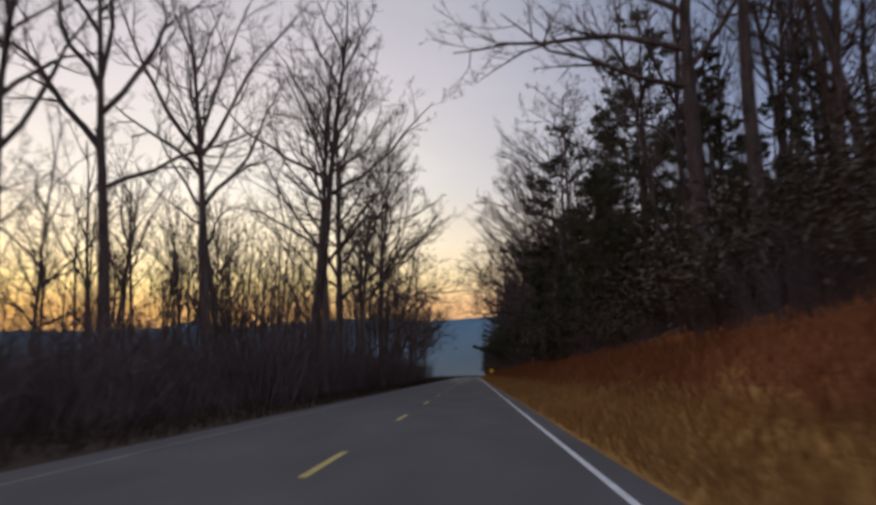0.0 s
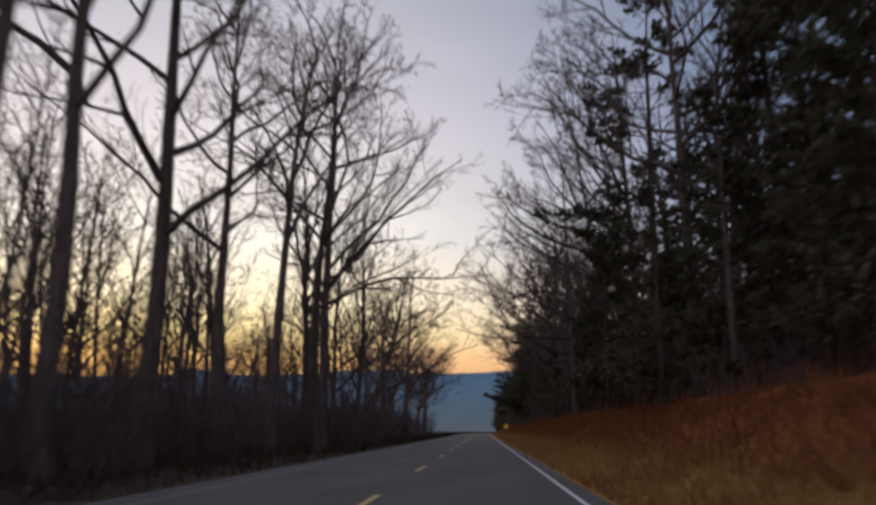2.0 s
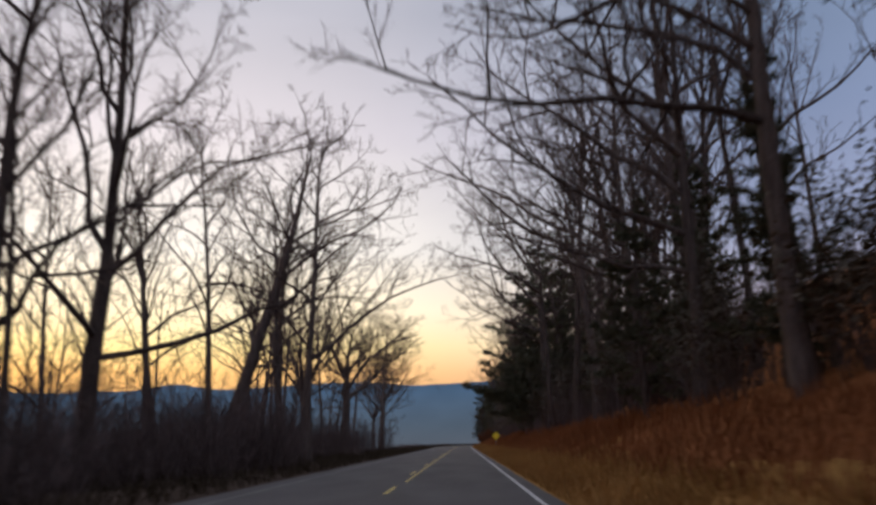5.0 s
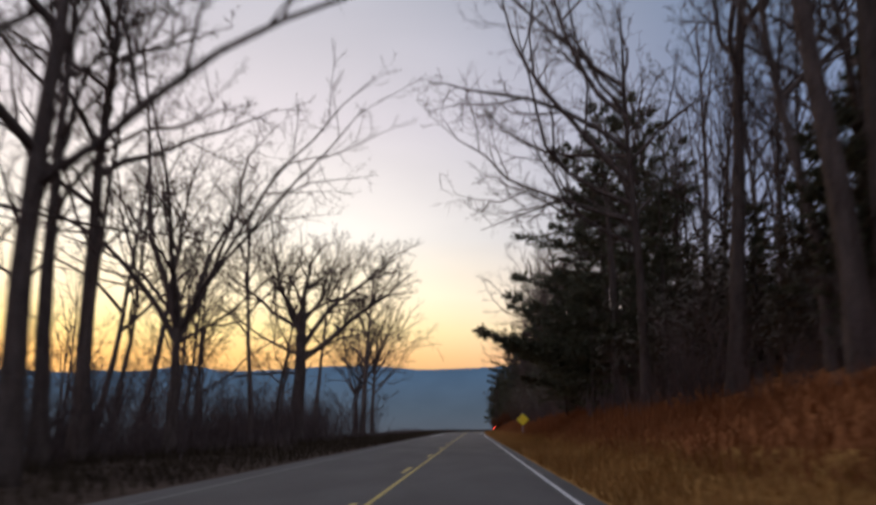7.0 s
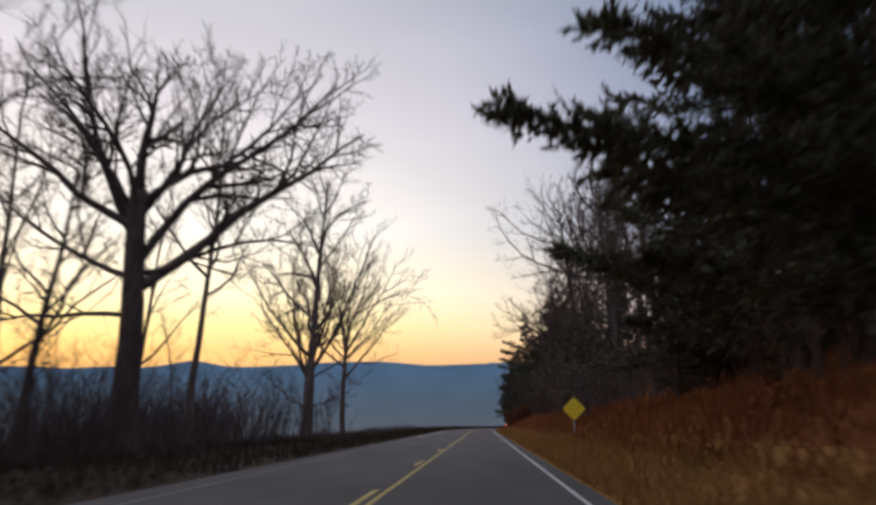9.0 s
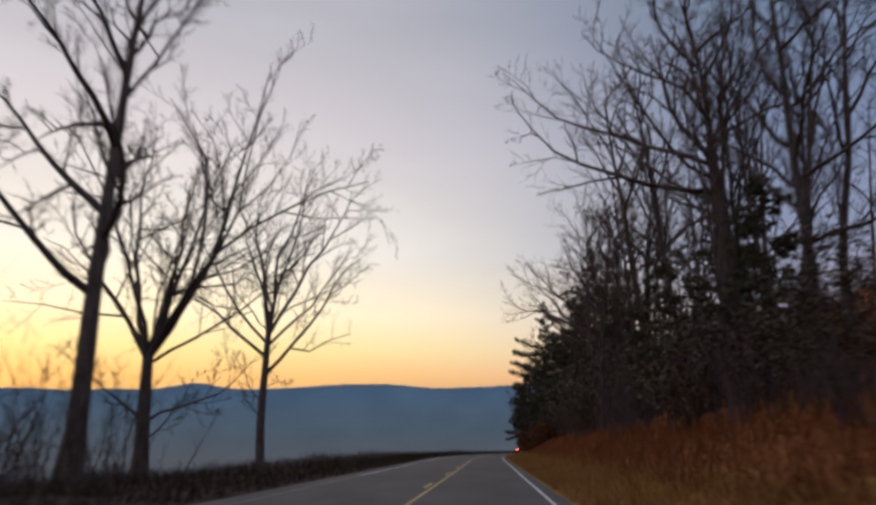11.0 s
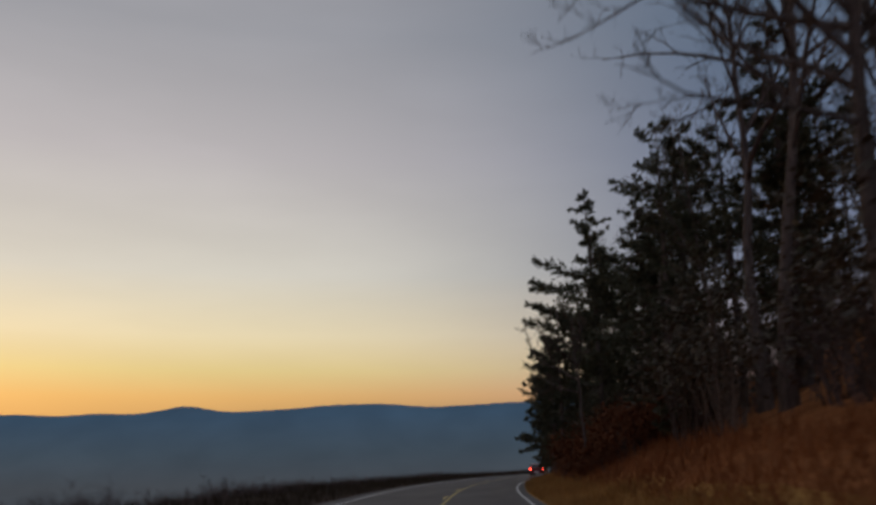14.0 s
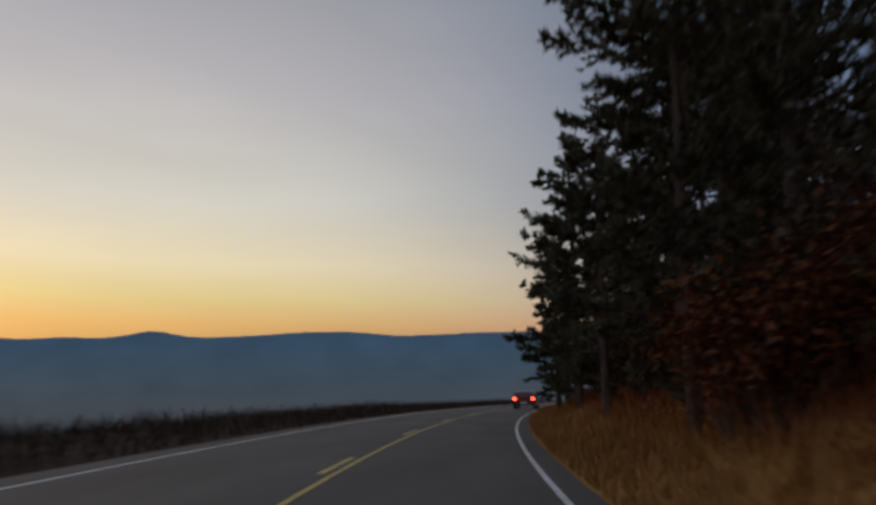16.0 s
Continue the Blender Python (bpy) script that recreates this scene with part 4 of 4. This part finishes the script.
def wood_mass(name, places, label):
    """The far woods, which nobody could count, in one mesh."""
    co, tri, mat, start = [], [], [], 0
    for k, x, y, size in places:
        m = np.array(Matrix.LocRotScale((x, y, land(x, y) - 0.2), Euler((0, 0, R.uniform(0, 6.28))), (size, size, size)))
        for ob in KINDS[k].children:
            me = ob.data
            v = np.empty(len(me.vertices) * 3)
            me.vertices.foreach_get("co", v)
            me.calc_loop_triangles()
            f = np.empty(len(me.loop_triangles) * 3, dtype=np.int32)
            me.loop_triangles.foreach_get("vertices", f)
            co.append(v.reshape(-1, 3) @ m[:3, :3].T + m[:3, 3])
            tri.append(f + start)
            mat.append(np.full(len(f) // 3, 1 if ob.name.startswith("crown") else 0, dtype=np.int32))
            start += len(me.vertices)
    co, tri, mat = np.concatenate(co), np.concatenate(tri), np.concatenate(mat)
    me = bpy.data.meshes.new(name)
    me.vertices.add(len(co))
    me.vertices.foreach_set("co", co.ravel())
    me.loops.add(len(tri))
    me.loops.foreach_set("vertex_index", tri)
    me.polygons.add(len(mat))
    me.polygons.foreach_set("loop_start", np.arange(0, len(tri), 3, dtype=np.int32))
    me.materials.append(BARK)
    me.materials.append(TWIG)
    me.polygons.foreach_set("material_index", mat)
    me.update(calc_edges=True)
    me.validate()
    return tagged(new(name, me), label, "woods", kind="stuff")


# valley side: thick at first, thinning out before the open view
for i in range(52):
    y = R.uniform(13, 199)
    x = -12 - 14 * R.random() if y < 156 else R.uniform(-32, -17)
    wood_tree(R.choice((0, 1, 2, 3, 3, 4, 4)), x, y, R.uniform(0.75, 1.1), 0.2)
far = []
for i in range(72):
    far.append((R.choice((5, 6)), R.uniform(-52, -22), R.uniform(-40, 199), R.uniform(0.85, 1.25)))
for i in range(24):
    far.append((R.choice((5, 6, 6)), R.uniform(-38, -17), R.uniform(40, 111), R.uniform(0.8, 1.1)))
# bank side, up the hill
for i in range(62):
    y = R.uniform(13, 342)
    x = 10.0 + 8 * R.random() + centre(y)
    wood_tree(R.choice((0, 0, 1, 2, 2, 3, 4)), x, y, R.uniform(0.8, 1.1), 0.2)
for i in range(12):
    y = R.uniform(225, 286)
    wood_tree(R.choice((0, 1, 1, 3, 2)), 8.5 + 9 * R.random(), y, R.uniform(0.75, 1.0), 0.2)
for i in range(22):
    wood_tree(R.choice((5, 6, 0)), 10.5 + 9 * R.random(), R.uniform(64, 265), R.uniform(0.8, 1.1), 0.2)
for i in range(6):
    wood_tree((0, 2, 1)[i % 3], 9.2 + 6 * R.random(), 126 + 5 * i, R.uniform(0.85, 1.05), 0.2)
for i in range(9):
    wood_tree((0, 2, 1)[i % 3], 11 + 9 * R.random(), R.uniform(22, 48), R.uniform(0.85, 1.1), 0.2)
for i in range(8):
    wood_tree((0, 2, 1, 5, 6)[i % 5], 12 + 9 * R.random(), R.uniform(150, 180), R.uniform(0.85, 1.1), 0.2)
for i in range(26):
    wood_tree((3, 4, 1)[i % 3], R.uniform(-21, -11.5), R.uniform(20, 128), R.uniform(0.7, 0.95), 0.2)
for i in range(11):
    wood_tree((3, 4)[i % 2], R.uniform(-27, -17.5), R.uniform(168, 204), R.uniform(0.6, 0.85), 0.2)
for k, x, y in ((3, -16.5, 167), (4, -14.8, 163.5), (4, -17.0, 172), (5, 16, 80), (6, -26, 93)):
    wood_tree(k, x, y, 0.9, 0.2)
wood_mass("far_woods", far, "leafless grey-brown woods going down the valley side")
far = []
for i in range(66):
    y = R.uniform(-40, 365)
    far.append((R.choice((5, 6)), R.uniform(17, 42) + centre(y), y, R.uniform(0.85, 1.25)))
wood_mass("far_woods", far, "leafless grey-brown woods climbing the hill above the bank")

# ---------------------------------------------------------------- undergrowth
SHRUBS = [shrub(401, 2.6, 2.6, 44, "leafless thicket of thin dark stems"), shrub(402, 3.6, 2.4, 42, "leafless thicket of thin dark stems"),
          shrub(403, 1.5, 2.4, 50, "low tangle of bare brambles and dead stalks")]
USED = set()


def thicket(k, x, y, size, group):
    if k not in USED:
        USED.add(k)
        tagged(place(SHRUBS[k], x, y, R.uniform(0, 360), size), group=group)
    else:
        another(SHRUBS[k], x, y, R.uniform(0, 360), size, 0, group)


for i in range(150):
    y = R.uniform(-13, 133)
    x = -8.4 - 8 * R.random() ** 1.3
    thicket(R.choice((0, 1, 1, 2)), x, y, R.uniform(0.8, 1.35), "undergrowth on the valley side")
for i in range(40):
    thicket(R.choice((0, 1)), R.uniform(-30, -15), R.uniform(127, 215), R.uniform(1.3, 2.2), "undergrowth on the valley side")
for i in range(22):
    thicket(1, R.uniform(-24, -15.5), R.uniform(151, 219), R.uniform(0.9, 1.5), "undergrowth on the valley side")
for i in range(36):
    thicket(2, R.uniform(-16, -9.5), R.uniform(156, 318), R.uniform(0.4, 0.75), "undergrowth on the valley side")
for i in range(70):
    y = R.uniform(-13, 347)
    thicket(R.choice((0, 1, 0, 2)), 7.0 + 5.0 * R.random() + centre(y), y, R.uniform(0.7, 1.3), "undergrowth on the bank")
BUSHES = [evergreen(411, 3.6, 4.2, "dark dense evergreen bush on the bank", 0.66), evergreen(412, 4.8, 4.0, "tall dark evergreen bush on the bank", 0.66)]
for k, (x, y) in enumerate(((8.0, 45.0), (8.4, 156.5))):
    tagged(place(BUSHES[k], x, y), group="evergreens on the bank")
for i in range(170):
    y = -16 + 363 * (i + R.random()) / 170
    x = 7.4 + 6.5 * R.random() + centre(y)
    another(BUSHES[R.randrange(2)], x, y, R.uniform(0, 360), R.uniform(0.7, 1.25), 0.1, "evergreens on the bank")
for i in range(26):
    another(BUSHES[R.randrange(2)], R.uniform(11, 19), R.uniform(136, 190), R.uniform(0, 360), R.uniform(0.9, 1.4), 0.1, "evergreens on the bank")
for i in range(24):
    another(BUSHES[R.randrange(2)], R.uniform(10, 17), R.uniform(60, 114), R.uniform(0, 360), R.uniform(1.1, 1.6), 0.1, "evergreens on the bank")
for i in range(12):
    another(BUSHES[R.randrange(2)], R.uniform(10, 16), R.uniform(22, 48), R.uniform(0, 360), R.uniform(1.0, 1.5), 0.1, "evergreens on the bank")
for i in range(14):
    y = R.uniform(284, 318)
    another(BUSHES[R.randrange(2)], R.uniform(5.4, 8.0) + centre(y), y, R.uniform(0, 360), R.uniform(0.6, 0.85), 0.1, "evergreens on the bank")
TAWNY = [leafy(421, 2.2, 3.0, "bush with withered rust-brown leaves on the bank"), leafy(422, 1.5, 2.4, "low bush with withered rust-brown leaves on the bank")]
for k, (x, y) in enumerate(((7.2, 286.5), (6.4, 294.5))):
    tagged(place(TAWNY[k], x, y), group="leafy bushes on the bank")
for i in range(58):
    y = R.uniform(273, 331) if i < 34 else R.uniform(277, 300)
    x = (R.uniform(5.6, 10.5) if i < 34 else R.uniform(4.6, 8.5)) + centre(y)
    another(TAWNY[R.randrange(2)], x, y, R.uniform(0, 360), R.uniform(0.7, 1.2), 0.1, "leafy bushes on the bank")
# closer growth above the cutting before the pines
for k, x, y, size in ((0, 12.5, 80.0, 0.6), (0, 14.0, 90.0, 0.7), (4, 9.6, 139.9, 0.75), (4, 11.5, 145.2, 0.85), (4, 12.5, 136.6, 0.9), (0, 14.0, 147.9, 0.55), (4, 10.4, 149.8, 0.75), (0, 16.0, 139.2, 0.6), (4, 13.5, 130.6, 0.9), (4, 13.0, 31.8, 0.9), (0, 17.0, 37.1, 0.6)):
    another(C[k], x, y, R.uniform(0, 360), size, 0.2, "conifers on the bank")
for k, x, y in ((0, 11.0, 137.9), (2, 12.5, 141.9), (1, 10.6, 147.2), (0, 13.5, 145.2), (2, 15.0, 151.2), (1, 12.0, 153.8), (6, 16.0, 143.2), (6, 14.2, 133.9), (5, 17.5, 148.5), (0, 14.0, 31.8), (2, 15.5, 27.8), (6, 17.0, 35.8)):
    wood_tree(k, x, y, R.uniform(0.85, 1.05), 0.2)
saplings("young_growth", 14500, (-46, -10, -27, 217), 2.6, 5.2, lambda x, y: 1.0 if y < 103 else max(0.85, 1 - (y - 103) / 60), "dense bare young growth down the valley slope", 21)
saplings("young_growth", 4400, (-15.5, -9.0, 6, 130), 2.0, 3.6, lambda x, y: 1.0, "dense dark thicket of bare canes along the verge", 23)
saplings("young_growth", 2600, (-34, -15, 165, 216), 2.6, 5.0, lambda x, y: 1.0, "bare young growth below the open verge", 25)
saplings("young_growth", 3000, (-13.5, -9.4, 205, 400), 0.5, 1.0, lambda x, y: 1.0, "low dark brush along the open verge", 24)
saplings("young_growth", 5000, (9, 34, -27, 347), 2.5, 6.5, lambda x, y: 1.0, "dense bare young growth up the wooded bank", 22)


# ---------------------------------------------------------------- dead grass
def grass(name, number, s0, s1, y0, y1, low, high, label, seed, mat):
    rng = random.Random(seed)
    v, f = [], []
    for _ in range(number):
        y = rng.uniform(y0, y1)
        x = rng.uniform(s0, s1) + centre(y)
        z = land(x, y) - 0.03
        h = rng.uniform(low, high)
        a = rng.uniform(0, 2 * math.pi)
        w = rng.uniform(0.012, 0.03)
        dx, dy = math.cos(a) * w, math.sin(a) * w
        bx, by = rng.gauss(0, 0.35) * h, rng.gauss(0, 0.35) * h
        k = len(v)
        v += [(x - dx, y - dy, z), (x + dx, y + dy, z), (x + bx, y + by, z + h)]
        f.append((k, k + 1, k + 2))
    return tagged(mesh_object(name, v, f, mat), label, "grass", kind="stuff")


grass("grass", 62000, 2.25, 4.7, -7, 347, 0.12, 0.45, "dead tawny grass covering the road bank", 1, STRAW)
grass("bracken", 46000, 4.2, 7.6, -7, 347, 0.2, 0.7, "rust-brown dead bracken higher up the road bank", 3, RUST)
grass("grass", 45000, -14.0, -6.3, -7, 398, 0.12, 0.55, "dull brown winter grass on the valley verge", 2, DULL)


# ---------------------------------------------------------------- road sign
def warning_sign():
    sign = new("road_sign")
    bm = block(-0.381, 0.381, -0.002, 0.002, -0.381, 0.381)
    bmesh.ops.bevel(bm, geom=[e for e in bm.edges if abs(e.verts[0].co.y - e.verts[1].co.y) > 0.003], offset=0.05, segments=4, affect="EDGES")
    bm.transform(pose(0, 0, 1.35, 0, 45, 0))
    part("plate", bm, SIGN_YELLOW, sign, "yellow diamond plate")
    bm = bmesh.new()
    bmesh.ops.create_cube(bm, size=1, matrix=Matrix.LocRotScale((0, 0.035, 0.75), None, (0.06, 0.05, 2.5)))
    part("post", bm, METAL, sign, "grey steel post")
    for z in (1.1, 1.6):
        bm = bmesh.new()
        bmesh.ops.create_cone(bm, cap_ends=True, segments=8, radius1=0.012, radius2=0.012, depth=0.02, matrix=pose(0, -0.01, z, 90))
        part("bolt", bm, METAL, sign)
    return tagged(sign, "yellow diamond warning sign on a steel post in the grass", "road sign")


SIGN = warning_sign()
SIGN.matrix_basis = pose(4.35, 192.9, 0.49, 0, 0, 0)


# ---------------------------------------------------------------- car ahead
def hatchback():
    car = new("car")
    rings = [(-2.1, 0.45, 0.95, 0.80), (-2.0, 0.30, 1.0, 0.88), (-1.75, 0.28, 1.35, 0.90), (-1.1, 0.26, 1.48, 0.90), (0.2, 0.26, 1.46, 0.90), (0.9, 0.28, 1.02, 0.90), (1.9, 0.32, 0.86, 0.86), (2.1, 0.42, 0.7, 0.78)]
    bm = bmesh.new()
    loops = []
    for y, low, top, half in rings:
        narrow = half * (0.80 if top > 1.2 else 0.94)
        waist = min(0.92, top - 0.05)
        loops.append([bm.verts.new(p) for p in ((-half, y, low), (-half, y, waist), (-narrow, y, top), (narrow, y, top), (half, y, waist), (half, y, low))])
    for a, b in zip(loops, loops[1:]):
        for k in range(6):
            bm.faces.new((a[k], a[(k + 1) % 6], b[(k + 1) % 6], b[k]))
    bm.faces.new(loops[0])
    bm.faces.new(loops[-1][::-1])
    bmesh.ops.recalc_face_normals(bm, faces=bm.faces)
    bmesh.ops.bevel(bm, geom=bm.edges[:], offset=0.03, segments=2, affect="EDGES")
    part("body", bm, CAR_PAINT, car, "dark red painted body")
    bm = block(-0.62, 0.62, -0.01, 0.01, -0.17, 0.17, 0.008)
    bm.transform(pose(0, -1.90, 1.16, -32, 0, 0))
    part("rear_window", bm, GLASS, car)
    for x in (-0.72, 0.72):
        part("tail_lamp", block(x - 0.13, x + 0.13, -2.10, -2.02, 0.72, 0.90, 0.02), TAIL, car, "lit red tail lamp")
    part("bumper", block(-0.84, 0.84, -2.17, -2.05, 0.36, 0.58, 0.04), CAR_PAINT, car)
    part("number_plate", block(-0.26, 0.26, -2.18, -2.172, 0.42, 0.54), plain("pale_plate", (0.6, 0.6, 0.6)), car)
    for x in (-0.80, 0.80):
        for y in (-1.3, 1.3):
            bm = bmesh.new()
            bmesh.ops.create_cone(bm, cap_ends=True, segments=20, radius1=0.32, radius2=0.32, depth=0.2, matrix=pose(x, y, 0.32, 0, 90, 0))
            wheel = part("wheel", bm, RUBBER, car)
            bm = bmesh.new()
            bmesh.ops.create_cone(bm, cap_ends=True, segments=14, radius1=0.19, radius2=0.19, depth=0.21, matrix=pose(x, y, 0.32, 0, 90, 0))
            part("rim", bm, METAL, wheel)
    return tagged(car, "dark red car with lit tail lamps rounding the bend", "car")


CAR = hatchback()
CAR.matrix_basis = pose(centre(346) + 0.1, 346, 0.002, 0, 0, -11.0)
